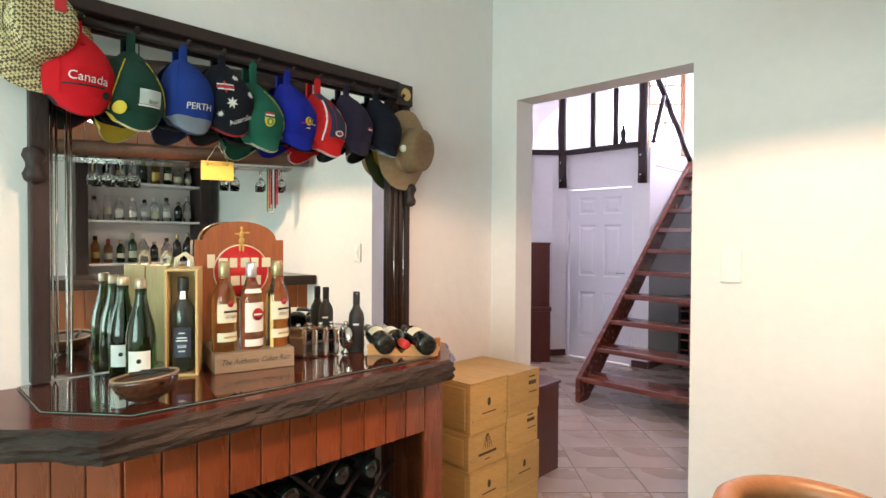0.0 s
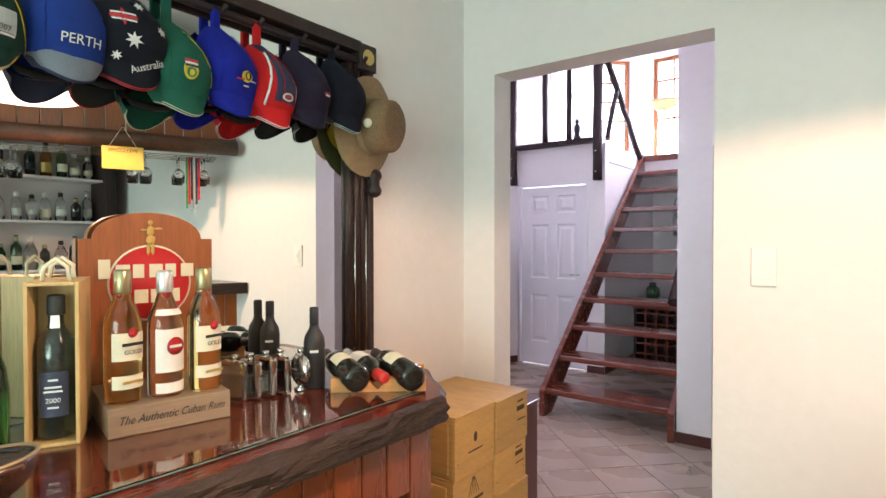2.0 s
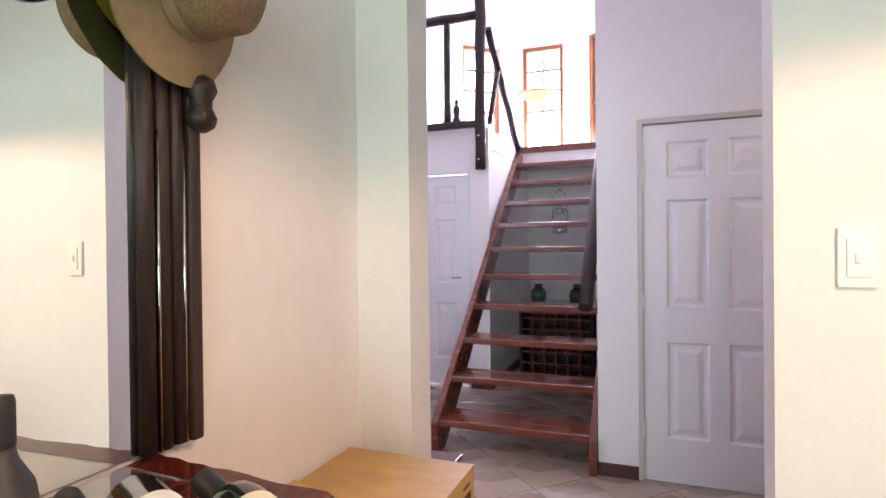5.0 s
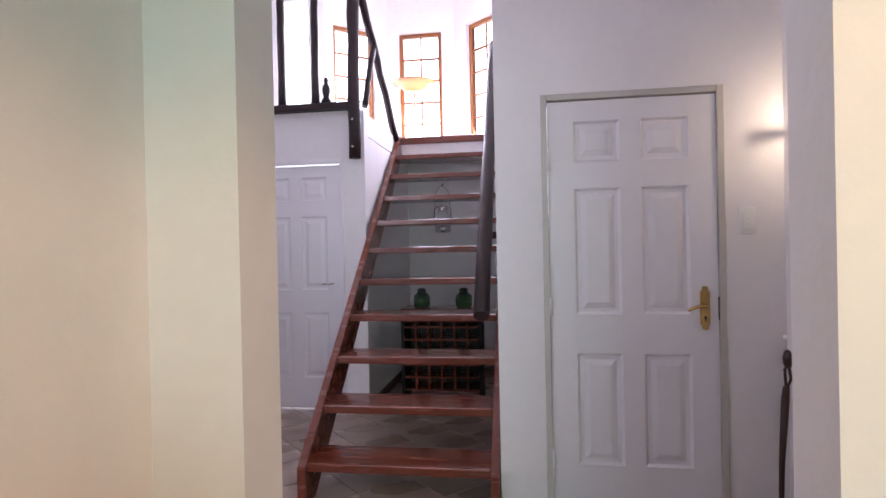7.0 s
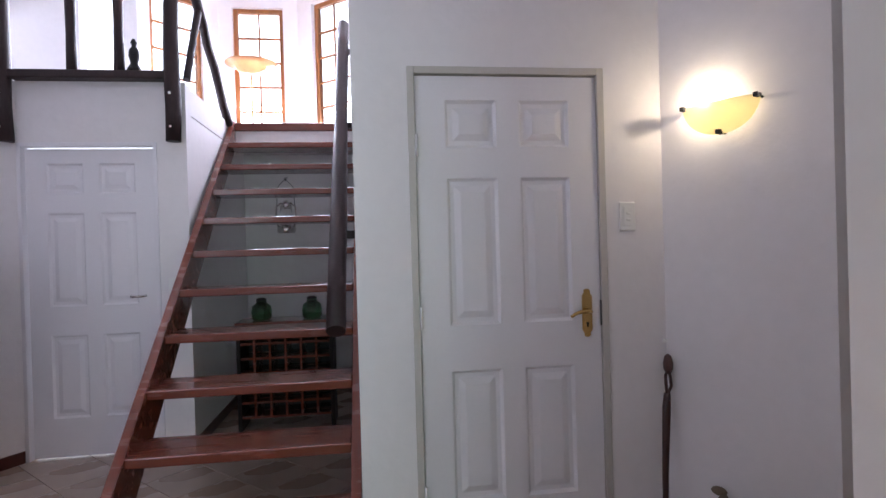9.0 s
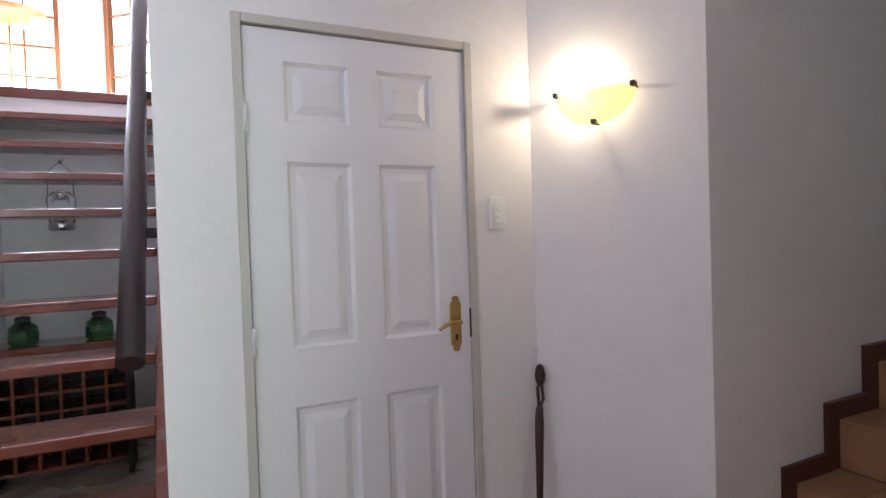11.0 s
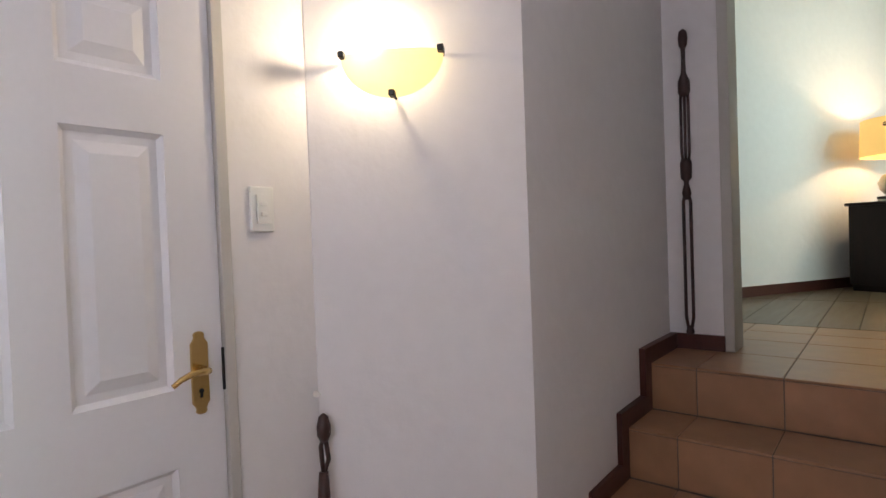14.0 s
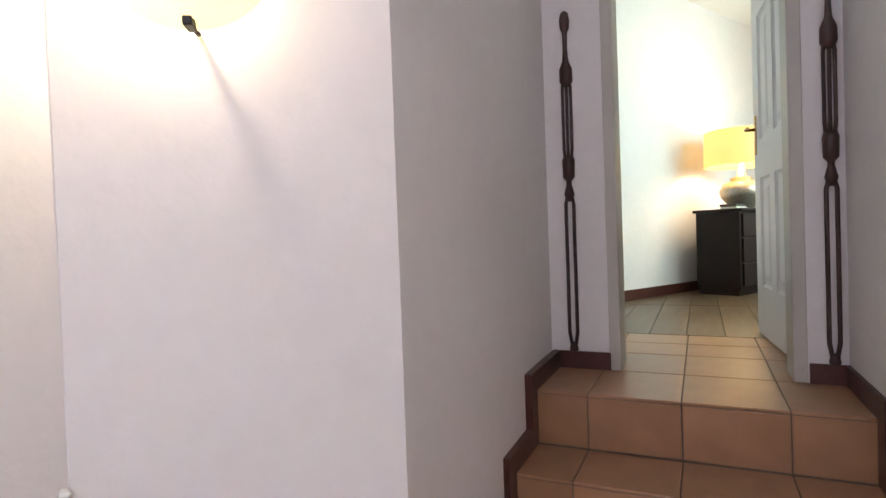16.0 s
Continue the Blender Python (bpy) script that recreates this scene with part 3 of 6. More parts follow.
for i in range(2):
    for j in range(3):
        d = part("drawer", box(B(), 0.05 + i * 0.56, 0.58 + i * 0.56, 0.012, 0.03, 0.08 + j * 0.205, 0.27 + j * 0.205, 0.004), DARKOAK, dr)
        part("knob", lathe(B(), [(0.012, 0), (0.016, 0.012), (0.006, 0.02)], 12, Matrix.Translation((0.315 + i * 0.56, 0.012, 0.175 + j * 0.205)) @ Matrix.Rotation(radians(90), 4, "X")), BRASS, d)
lm = thing("table_lamp", pose(4.93, 3.50, LAND + 0.725), "table lamp with yellow drum shade and pewter urn base", "lamp")
PEWTER = mat("pewter", (0.42, 0.39, 0.33), 0.4, metal=0.8, scale=60, vary=0.3, bump=0.2)
SHADE = mat("yellow_lamp_shade", (0.80, 0.56, 0.22), 0.9, scale=90, vary=0.06, bump=0.1)
_b = SHADE.node_tree.nodes["Principled BSDF"]
_b.inputs["Emission Color"].default_value = (1.0, 0.56, 0.14, 1)
_b.inputs["Emission Strength"].default_value = 0.55
part("urn", lathe(B(), [(0.07, 0.0), (0.09, 0.01), (0.10, 0.03), (0.165, 0.10), (0.18, 0.16), (0.15, 0.22), (0.08, 0.25), (0.09, 0.27), (0.04, 0.285), (0.02, 0.40)], 28), PEWTER, lm)
part("shade", lathe(B(), [(0.30, 0.375), (0.29, 0.675), (0.286, 0.675), (0.296, 0.375), (0.30, 0.375)], 40, close=False), SHADE, lm)
bm = lathe(B(), [(0.03, 0.44), (0.045, 0.50), (0.03, 0.56)], 16)
bulb_ob = part("bulb", bm, glow("bulb_glow", (1.0, 0.85, 0.6), 8), lm)
bulb_ob.visible_shadow = False
BOOK = mat("book_cover", (0.05, 0.035, 0.03), 0.6, scale=50, vary=0.2)
PAPER = mat("paper", (0.75, 0.72, 0.64), 0.8, scale=60, vary=0.05)
for k, (x, w, z, c) in enumerate(((0.13, 0.20, 0.0, PAPER), (0.12, 0.17, 0.022, BOOK))):
    bk = thing("book", pose(4.53, 3.53, LAND + 0.725, 0, 0, ang) @ pose(x, 0.10, z), "closed book lying on the dresser", "book", "books on the dresser")
    part("cover", box(B(), 0, w, 0, 0.14, 0, 0.02, 0.002), c, bk)

# ---- gallery rail ----
gal = thing("gallery_rail", pose(0, 0, 0), "dark log balustrade along the upper gallery", "balustrade")


def log(pts, r, jitter=0.06, steps_n=9, flat=1.0):
    """A slightly crooked pole."""
    p0, p1 = Vector(pts[0]), Vector(pts[1])
    out, rad = [], []
    for k in range(steps_n):
        f = k / (steps_n - 1)
        j = Vector((noise.noise(p0 * 3 + Vector((k * 0.7, 0, 0))), noise.noise(p1 * 3 + Vector((0, k * 0.7, 0))), 0)) * r * jitter * 6
        out.append(p0.lerp(p1, f) + (j if 0 < k < steps_n - 1 else Vector()))
        rad.append(r * (1 + 0.12 * noise.noise(Vector((k * 0.9, p0.x * 7, p0.z)))))
    return tube(B(), out, rad, 10, flat)


for x in (-2.495, -3.525):
    post = part("post", log([(x, 6.535, 2.09), (x, 6.535, 3.95)], 0.052), DARKLOG, gal)
    for z in (2.18, 2.40):
        part("bolt", lathe(B(), [(0.011, 0), (0.011, 0.006), (0.004, 0.008)], 8, Matrix.Translation((x, 6.485, z)) @ Matrix.Rotation(radians(90), 4, "X")), CHROME, post)
part("post", log([(-3.80, 6.17, 2.03), (-3.80, 6.17, 3.95)], 0.05), DARKLOG, gal)
for x in (-3.115, -2.823):
    part("baluster", log([(x, 6.545, 2.55), (x, 6.545, 3.52)], 0.032), DARKLOG, gal)
part("bottom_rail", box(B(), -3.49, -2.53, 6.50, 6.60, 2.50, 2.555, 0.01), DARKLOG, gal)
part("top_rail", log([(-3.50, 6.545, 3.55), (-2.50, 6.545, 3.55)], 0.045), DARKLOG, gal)
part("bottom_rail", box(B(), 0, 1.5, -0.06, 0.05, 2.50, 2.56, 0.01), DARKLOG, gal, m=pose(-3.55, 6.48, 0, 0, 0, 225))
part("top_rail", log([(-3.52, 6.50, 3.55), (-4.6, 5.42, 3.55)], 0.045), DARKLOG, gal)
part("stair_rail", log([(-2.415, 7.70, 2.46), (-2.43, 6.60, 3.43)], 0.035), DARKLOG, gal)
part("brace", log([(-2.425, 6.93, 3.13), (-2.45, 6.70, 2.55)], 0.026), DARKLOG, gal)
hr = thing("handrail", pose(0, 0, 0), "dark polished log handrail beside the stairs", "handrail")
part("rail", log([(-1.385, 5.30, 0.955), (-1.400, 7.62, 3.32)], 0.047, 0.03), DARKLOG, hr)
for f in (0.22, 0.55, 0.88):
    y, z = 5.30 + 2.32 * f, 0.955 + 2.365 * f
    part("bracket", box(B(), -1.37, -1.272, y - 0.02, y + 0.02, z - 0.075, z - 0.03, 0.004), DARKLOG, hr)
bm = B()
lathe(bm, [(0.045, 0), (0.04, 0.02), (0.022, 0.05), (0.034, 0.10), (0.03, 0.14), (0.012, 0.165), (0.02, 0.19), (0.008, 0.215)], 14)
fg = part("figurine", bm, IRON)
fg.location = (-2.73, 6.545, 2.556)
tagged(fg, "small dark figurine standing on the gallery rail", "figurine")

# upstairs floor lamp, seen against the bay window
tl = thing("floor_lamp", pose(-2.45, 8.90, 2.485), "floor lamp with a wide amber glass bowl", "lamp")
AMBER = mat("amber_glass", (0.42, 0.18, 0.05), 0.3, scale=20, vary=0.2, bump=0.0)
AMBER.node_tree.nodes["Principled BSDF"].inputs["Transmission Weight"].default_value = 0.3
part("bowl", lathe(B(), [(0.02, 0.78), (0.10, 0.79), (0.155, 0.83), (0.17, 0.87), (0.27, 0.895), (0.268, 0.902), (0.165, 0.88), (0.148, 0.838), (0.10, 0.80), (0.02, 0.79)], 36), AMBER, tl)
part("stem", lathe(B(), [(0.012, 0.02), (0.012, 0.78)], 10), BRASS, tl)
part("base", lathe(B(), [(0.14, 0), (0.14, 0.012), (0.03, 0.03)], 24), BRASS, tl)

# ---- wall lamp ----
un, wn = Vector((0.545, -0.838, 0)), Vector((-0.838, -0.545, 0))
SCM = Matrix.Translation((0.186, 4.690, 1.886) ) @ Matrix(((un.x, wn.x, 0, 0), (un.y, wn.y, 0, 0), (0, 0, 1, 0), (0, 0, 0, 1)))
sc = thing("wall_lamp", SCM, "lit half-moon glass wall lamp with dark clips", "lamp")
SCGLASS = mat("frosted_lamp_glass", (0.90, 0.80, 0.45), 0.5, scale=40, vary=0.05, bump=0.0)
_b = SCGLASS.node_tree.nodes["Principled BSDF"]
_b.inputs["Transmission Weight"].default_value = 0.75
_b.inputs["Emission Color"].default_value = (1.0, 0.80, 0.30, 1)
_b.inputs["Emission Strength"].default_value = 0.18
bm = B()
N_R, N_A = 8, 24
for side in (0, 1):
    grid = []
    for i in range(N_R + 1):
        r = i / N_R
        row = []
        for k in range(N_A + 1):
            a = math.pi + math.pi * k / N_A
            x, z = 0.150 * r * math.cos(a), 0.128 * r * math.sin(a)
            y = 0.034 - 0.062 * (r ** 2) * 0.55 + (0.004 if side else 0)
            row.append(bm.verts.new((x, y, z)))
        grid.append(row)
    for i in range(N_R):
        for k in range(N_A):
            f = bm.faces.new((grid[i][k], grid[i + 1][k], grid[i + 1][k + 1], grid[i][k + 1]))
            f.smooth = True
bmesh.ops.remove_doubles(bm, verts=bm.verts, dist=0.0005)
shade = part("glass_shade", bm, SCGLASS, sc, "yellowish frosted half-moon glass")
shade.visible_shadow = False
bm = B()
bmesh.ops.create_icosphere(bm, subdivisions=2, radius=0.020)
bb = part("bulb", bm, glow("sconce_bulb_glow", (1.0, 0.88, 0.62), 25), sc, m=pose(-0.055, 0.006, 0.012))
bb.visible_shadow = False
for x, z in ((-0.142, -0.004), (0.142, -0.004), (0.0, -0.120)):
    c = part("clip", box(B(), x - 0.009, x + 0.009, -0.008, 0.034, z - 0.009, z + 0.009, 0.003), IRON, sc)
    part("peg", lathe(B(), [(0.005, 0.0), (0.005, 0.052)], 8, Matrix.Translation((x, -0.008, z)) @ Matrix.Rotation(radians(90), 4, "X")), IRON, c)

# ---- switches ----


def switch(place, rz, buttons, w=0.075, h=0.125):
    s = thing("light_switch", pose(*place, 0, 0, rz), "white plastic light switch on the wall", "switch", "light switches")
    part("plate", box(B(), -w / 2, w / 2, -0.012, 0, -h / 2, h / 2, 0.004), PLASTIC, s)
    part("inner_plate", box(B(), -w * 0.28, w * 0.28, -0.0165, -0.012, -h * 0.32, h * 0.32, 0.001), PLASTIC, s)
    for k in range(buttons):
        z = (k - (buttons - 1) / 2) * 0.028
        part("button", box(B(), -0.010, 0.010, -0.022, -0.0145, z - 0.006, z + 0.006, 0.003) if buttons > 1 else box(B(), -0.007, 0.007, -0.022, -0.0145, z - 0.012, z + 0.012, 0.002), PLASTIC, s)
    return s


switch((-0.50, N_Y, 1.345), 0, 1, 0.080, 0.138)
switch((-0.095, D_Y, 1.450), 0, 2, 0.072, 0.125)
switch((-2.535, G_Y, 1.12), 0, 1, 0.07, 0.12)
so = thing("wall_socket", pose(NC, 5.16, 0.33, 0, 0, 90), "white plastic wall socket under the stairs", "socket")
part("plate", box(B(), -0.05, 0.05, -0.014, 0.0, -0.06, 0.06, 0.004), PLASTIC, so)
part("plug", box(B(), -0.025, 0.025, -0.05, -0.014, -0.03, 0.03, 0.008), PLASTIC, so)

# ---- carved staffs beside the bedroom door ----
CARVED = mat("carved_dark_wood", (0.045, 0.015, 0.012), 0.4, scale=40, vary=0.3, bump=0.3, stretch=(4, 4, 1), coat=0.2)


def carved_staff(y):
    s = thing("carved_staff", pose(S_X - 0.016, y, LAND + 0.072), "tall carved dark wooden staff with open slots", "staff", "carved staffs")
    for n, z0, z1, gap in (("lower_slot", 0.03, 0.66, 0.016), ("upper_slot", 0.80, 1.14, 0.0)):
        if gap:
            for sgn in (-1, 1):
                part("strand", tube(B(), [(0, sgn * 0.008, z0), (0, sgn * gap, z0 + 0.05), (0, sgn * gap, z1 - 0.04), (0, sgn * 0.006, z1)], 0.0075, 8), CARVED, s)
        else:
            for sgn in (-1, 0, 1):
                part("strand", tube(B(), [(0, sgn * 0.012, z0), (0, sgn * 0.017, z0 + 0.05), (0, sgn * 0.017, z1 - 0.04), (0, sgn * 0.012, z1)], 0.0062, 8), CARVED, s)
    part("foot", lathe(B(), [(0.014, 0), (0.019, 0.01), (0.012, 0.04)], 12), CARVED, s)
    part("waist", lathe(B(), [(0.012, 0.63), (0.021, 0.66), (0.011, 0.70), (0.011, 0.715), (0.024, 0.73), (0.026, 0.80), (0.020, 0.82)], 14), CARVED, s)
    part("neck", lathe(B(), [(0.018, 1.11), (0.027, 1.13), (0.026, 1.18), (0.012, 1.215), (0.009, 1.27), (0.010, 1.33), (0.018, 1.345), (0.021, 1.38), (0.016, 1.41), (0.004, 1.42)], 14), CARVED, s)
    return s


carved_staff(4.332)
carved_staff(3.420)

# walking stick and little carved animal by the door
ws = thing("walking_stick", pose(0, 0, 0), "dark carved walking stick leaning on the wall", "walking stick")
part("shaft", tube(B(), [(-0.03, 4.80, 0.0), (0.0, 4.845, 0.35), (0.035, 4.885, 0.62), (0.045, 4.895, 0.68)], [0.009, 0.013, 0.018, 0.014], 10), CARVED, ws)
for sgn in (-1, 1):
    part("loop", tube(B(), [(0.045, 4.895, 0.67), (0.055 + sgn * 0.012, 4.898, 0.71), (0.052 + sgn * 0.010, 4.90, 0.755), (0.055, 4.90, 0.78)], 0.007, 8), CARVED, ws)
part("knob", lathe(B(), [(0.012, 0.765), (0.02, 0.785), (0.021, 0.81), (0.014, 0.84), (0.004, 0.848)], 12, Matrix.Translation((0.055, 4.90, 0))), CARVED, ws)
nl = part("wall_hook", lathe(B(), [(0.010, 0), (0.011, 0.006), (0.004, 0.02)], 10, Matrix.Translation((0.065, D_Y, 0.898)) @ Matrix.Rotation(radians(90), 4, "X")), PLASTIC)
tagged(nl, "small plastic hook on the white wall", "hook")
GREYWOOD = mat("grey_driftwood", (0.17, 0.13, 0.09), 0.7, scale=30, vary=0.4, bump=0.4)
an = B()
for c, s in (((0.0, 0.0, 0.10), (0.075, 0.055, 0.055)), ((0.11, -0.03, 0.095), (0.06, 0.045, 0.045)), ((-0.085, 0.02, 0.14), (0.025, 0.022, 0.05)), ((-0.105, 0.025, 0.19), (0.032, 0.02, 0.018)), ((0.05, 0.04, 0.035), (0.02, 0.02, 0.04)), ((-0.04, -0.035, 0.035), (0.02, 0.02, 0.04)), ((0.09, -0.05, 0.035), (0.02, 0.02, 0.04)), ((-0.03, 0.04, 0.035), (0.02, 0.02, 0.04))):
    r = bmesh.ops.create_icosphere(an, subdivisions=2, radius=1)
    bmesh.ops.transform(an, matrix=Matrix.Translation(c) @ Matrix.Diagonal((*s, 1)), verts=r["verts"])
for f in an.faces:
    f.smooth = True
a_ob = part("carved_animal", an, GREYWOOD)
a_ob.matrix_basis = pose(0.185, 4.60, 0.14, 0, 0, -57)
tagged(a_ob, "small grey carved wooden animal on a stool", "figurine")
stl = thing("low_stool", pose(0.185, 4.60, 0, 0, 0, -57), "low dark wooden stool by the wall", "stool")
part("seat", box(B(), -0.16, 0.16, -0.08, 0.08, 0.11, 0.137, 0.006), DARKOAK, stl)
for x in (-0.13, 0.13):
    for y in (-0.055, 0.055):
        part("leg", box(B(), x - 0.015, x + 0.015, y - 0.015, y + 0.015, 0, 0.11, 0.003), DARKOAK, stl)

# ---- under the stairs ----
wr = thing("wine_rack", pose(-1.87, 7.05, 0), "dark wooden wine rack with a grid of holes", "wine rack")
part("top", box(B(), -0.36, 0.36, -0.16, 0.16, 0.70, 0.815, 0.006), MAHOGANY, wr)
for x in (-0.34, 0.34):
    part("side", box(B(), x - 0.015, x + 0.015, -0.14, 0.14, 0, 0.70, 0.003), DARKOAK, wr)
for k in range(1, 6):
    x = -0.34 + k * 0.68 / 6
    part("divider", box(B(), x - 0.009, x + 0.009, -0.135, 0.14, 0.10, 0.70, 0.002), MAHOGANY, wr)
for k in range(6):
    z = 0.10 + k * 0.11
    part("shelf", box(B(), -0.325, 0.325, -0.13, 0.14, z - 0.009, z + 0.009, 0.002), MAHOGANY, wr)
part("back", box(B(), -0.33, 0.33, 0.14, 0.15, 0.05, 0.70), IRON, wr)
DGREEN = glass("dark_green_glass", (0.05, 0.16, 0.06), 0.03)
for x in (-2.06, -1.68):
    dj = thing("demijohn", pose(x, 7.05, 0.815), "squat dark green glass jar on the wine rack", "jar", "green jars")
    part("jar", lathe(B(), [(0.055, 0), (0.072, 0.01), (0.078, 0.06), (0.07, 0.105), (0.045, 0.125), (0.036, 0.14), (0.041, 0.15)], 24), DGREEN, dj)
    part("lid", lathe(B(), [(0.038, 0.150), (0.04, 0.158), (0.02, 0.168)], 16), IRON, dj)
ln = thing("hurricane_lantern", pose(-1.975, 7.86, 1.50), "steel hurricane lantern hanging on the wall", "lantern")
part("tank", lathe(B(), [(0.075, 0), (0.085, 0.015), (0.085, 0.05), (0.05, 0.075)], 20), CHROME, ln)
gl = part("chimney", lathe(B(), [(0.045, 0.08), (0.062, 0.14), (0.05, 0.22)], 20), CLEAR, ln)
part("cap", lathe(B(), [(0.05, 0.22), (0.055, 0.24), (0.03, 0.28), (0.012, 0.30)], 20), CHROME, ln)
for s in (-1, 1):
    part("side_tube", tube(B(), [(s * 0.07, 0, 0.05), (s * 0.088, 0, 0.12), (s * 0.085, 0, 0.24), (s * 0.04, 0, 0.28)], 0.008, 8), CHROME, ln)
part("bail", tube(B(), [(-0.08, 0, 0.25), (-0.07, 0, 0.42), (0.0, 0, 0.50), (0.07, 0, 0.42), (0.08, 0, 0.25)], 0.003, 6), IRON, ln)
hook = part("lantern_hook", tube(B(), [(-1.975, 7.86, 2.01), (-1.975, 7.86, 1.985), (-1.975, 7.88, 1.98), (-1.975, 8.0, 2.03)], 0.004, 6), IRON)
tagged(hook, "thin iron hook on the back wall", "hook")

# ---- tall cabinet and low box in the hall ----
cb = thing("tall_cabinet", pose(-3.395, 6.095, 0, 0, 0, 225), "tall red-brown wooden cabinet with a waist moulding", "cabinet")
part("lower_body", box(B(), 0.0, 0.62, -0.36, 0.0, 0.0, 0.60, 0.004), MAHOGANY_V, cb)
part("moulding", box(B(), -0.012, 0.632, -0.36, 0.012, 0.60, 0.655, 0.012), MAHOGANY_V, cb)
part("upper_body", box(B(), 0.01, 0.61, -0.36, -0.01, 0.655, 1.395, 0.004), MAHOGANY_V, cb)
part("cornice", box(B(), 0.0, 0.62, -0.36, 0.0, 1.395, 1.415, 0.005), MAHOGANY_V, cb)
for k in range(2):
    d = part("door", box(B(), 0.03 + k * 0.28, 0.30 + k * 0.28, -0.01, 0.006, 0.69, 1.37, 0.004), MAHOGANY_V, cb)
    part("knob", lathe(B(), [(0.006, 0), (0.012, 0.015), (0.004, 0.022)], 10, Matrix.Translation((0.285 + k * 0.045, 0.006, 1.0)) @ Matrix.Rotation(radians(-90), 4, "X")), BRASS, d)
lb = thing("low_chest", pose(-1.83, 3.405, 0), "low dark mahogany chest behind the wall", "chest")
part("body", box(B(), -0.175, 0.175, -0.155, 0.155, 0.0, 0.545, 0.004), MAHOGANY_V, lb)
part("lid", box(B(), -0.185, 0.187, -0.165, 0.165, 0.545, 0.565, 0.005), MAHOGANY_V, lb)
sd = thing("door_stop", pose(-1.06, 4.42, 0), "small steel door stop on the floor", "door stop")
part("post", lathe(B(), [(0.018, 0), (0.018, 0.006), (0.010, 0.012), (0.010, 0.03), (0.013, 0.034), (0.008, 0.042)], 14), CHROME, sd)

# ---- bar with the mirror ----
BAR_Z = 1.0
BARTOP = mat("red_varnished_bar_top", (0.10, 0.015, 0.009), 0.16, scale=16, vary=0.45, bump=0.02, stretch=(8, 1, 1), coat=0.0, spec=0.25)
BARK = mat("rough_bark_edge", (0.032, 0.019, 0.014), 0.55, scale=26, vary=0.8, bump=1.0, stretch=(1.2, 1.2, 10), coat=0.0, spec=0.3)
PINE = mat("varnished_pine_plank", (0.22, 0.045, 0.011), 0.28, scale=14, vary=0.4, bump=0.1, stretch=(9, 9, 1), coat=0.3, per_object=0.5)


def smooth_outline(pts, step=0.03):
    out = []
    for (x0, y0), (x1, y1) in zip(pts, pts[1:] + pts[:1]):
        n = max(1, int(math.hypot(x1 - x0, y1 - y0) / step))
        out += [(x0 + (x1 - x0) * k / n, y0 + (y1 - y0) * k / n) for k in range(n)]
    return out


def live_edge_slab(pts, z0, z1, rough_to, amount=0.012):
    """A thick slab with a hacked, wavy edge. rough_to: a test of the points whose edge is left raw."""
    bm = B()
    ring_pts = smooth_outline(pts)
    cx, cy = sum(p[0] for p in ring_pts) / len(ring_pts), sum(p[1] for p in ring_pts) / len(ring_pts)
    rows = []
    n = 7
    for j in range(n):
        f = j / (n - 1)
        z = z0 + (z1 - z0) * f
        bulge = 0.012 * math.sin(math.pi * min(1, f * 1.05)) - (0.010 if j == n - 1 else 0)
        row = []
        for k, (x, y) in enumerate(ring_pts):
            d = Vector((x - cx, y - cy))
            d.normalize()
            a = 0.0
            if rough_to(x, y):
                a = bulge + amount * noise.noise(Vector((x * 9, y * 9, z * 60))) + 0.5 * amount * noise.noise(Vector((x * 40, y * 40, z * 140)))
            row.append(bm.verts.new((x + d.x * a, y + d.y * a, z)))
        rows.append(row)
    m = len(ring_pts)
    for a, b in zip(rows, rows[1:]):
        for k in range(m):
            f = bm.faces.new((a[k], a[(k + 1) % m], b[(k + 1) % m], b[k]))
            f.material_index = 1
    top = bm.faces.new(rows[-1])
    top.material_index = 0
    bm.faces.new(rows[0][::-1]).material_index = 1
    return bm


bar = thing("mirror_bar", pose(0, 0, 0), "timber bar with bark-edged red varnished top", "bar")
BAR_OUT = [(-1.80, 0.40), (-1.385, 0.735), (-1.185, 0.905), (-1.178, 1.40), (-1.165, 2.055), (-1.405, 2.275), (-1.80, 2.30)]
part("bar_top", live_edge_slab(BAR_OUT, 0.922, BAR_Z, lambda x, y: x > -1.79, 0.018), [BARTOP, BARK], bar, "red varnished slab with a dark hacked edge")


def planks_along(a, b, z0, z1, wide, parent, material=PINE, t=0.02):
    """Upright planks side by side from a to b in plan."""
    a, b = Vector(a), Vector(b)
    n = max(1, round((b - a).length / wide))
    w = (b - a).length / n
    ang_ = math.atan2(b.y - a.y, b.x - a.x)
    me = mesh_of("plank", box(B(), 0.0015, w - 0.0015, 0, t, z0, z1, 0.004), material)
    for k in range(n):
        ob = new("plank", me)
        ob.parent = parent
        p = a + (b - a) * (k / n)
        ob.matrix_basis = pose(p.x, p.y, 0, 0, 0, math.degrees(ang_))


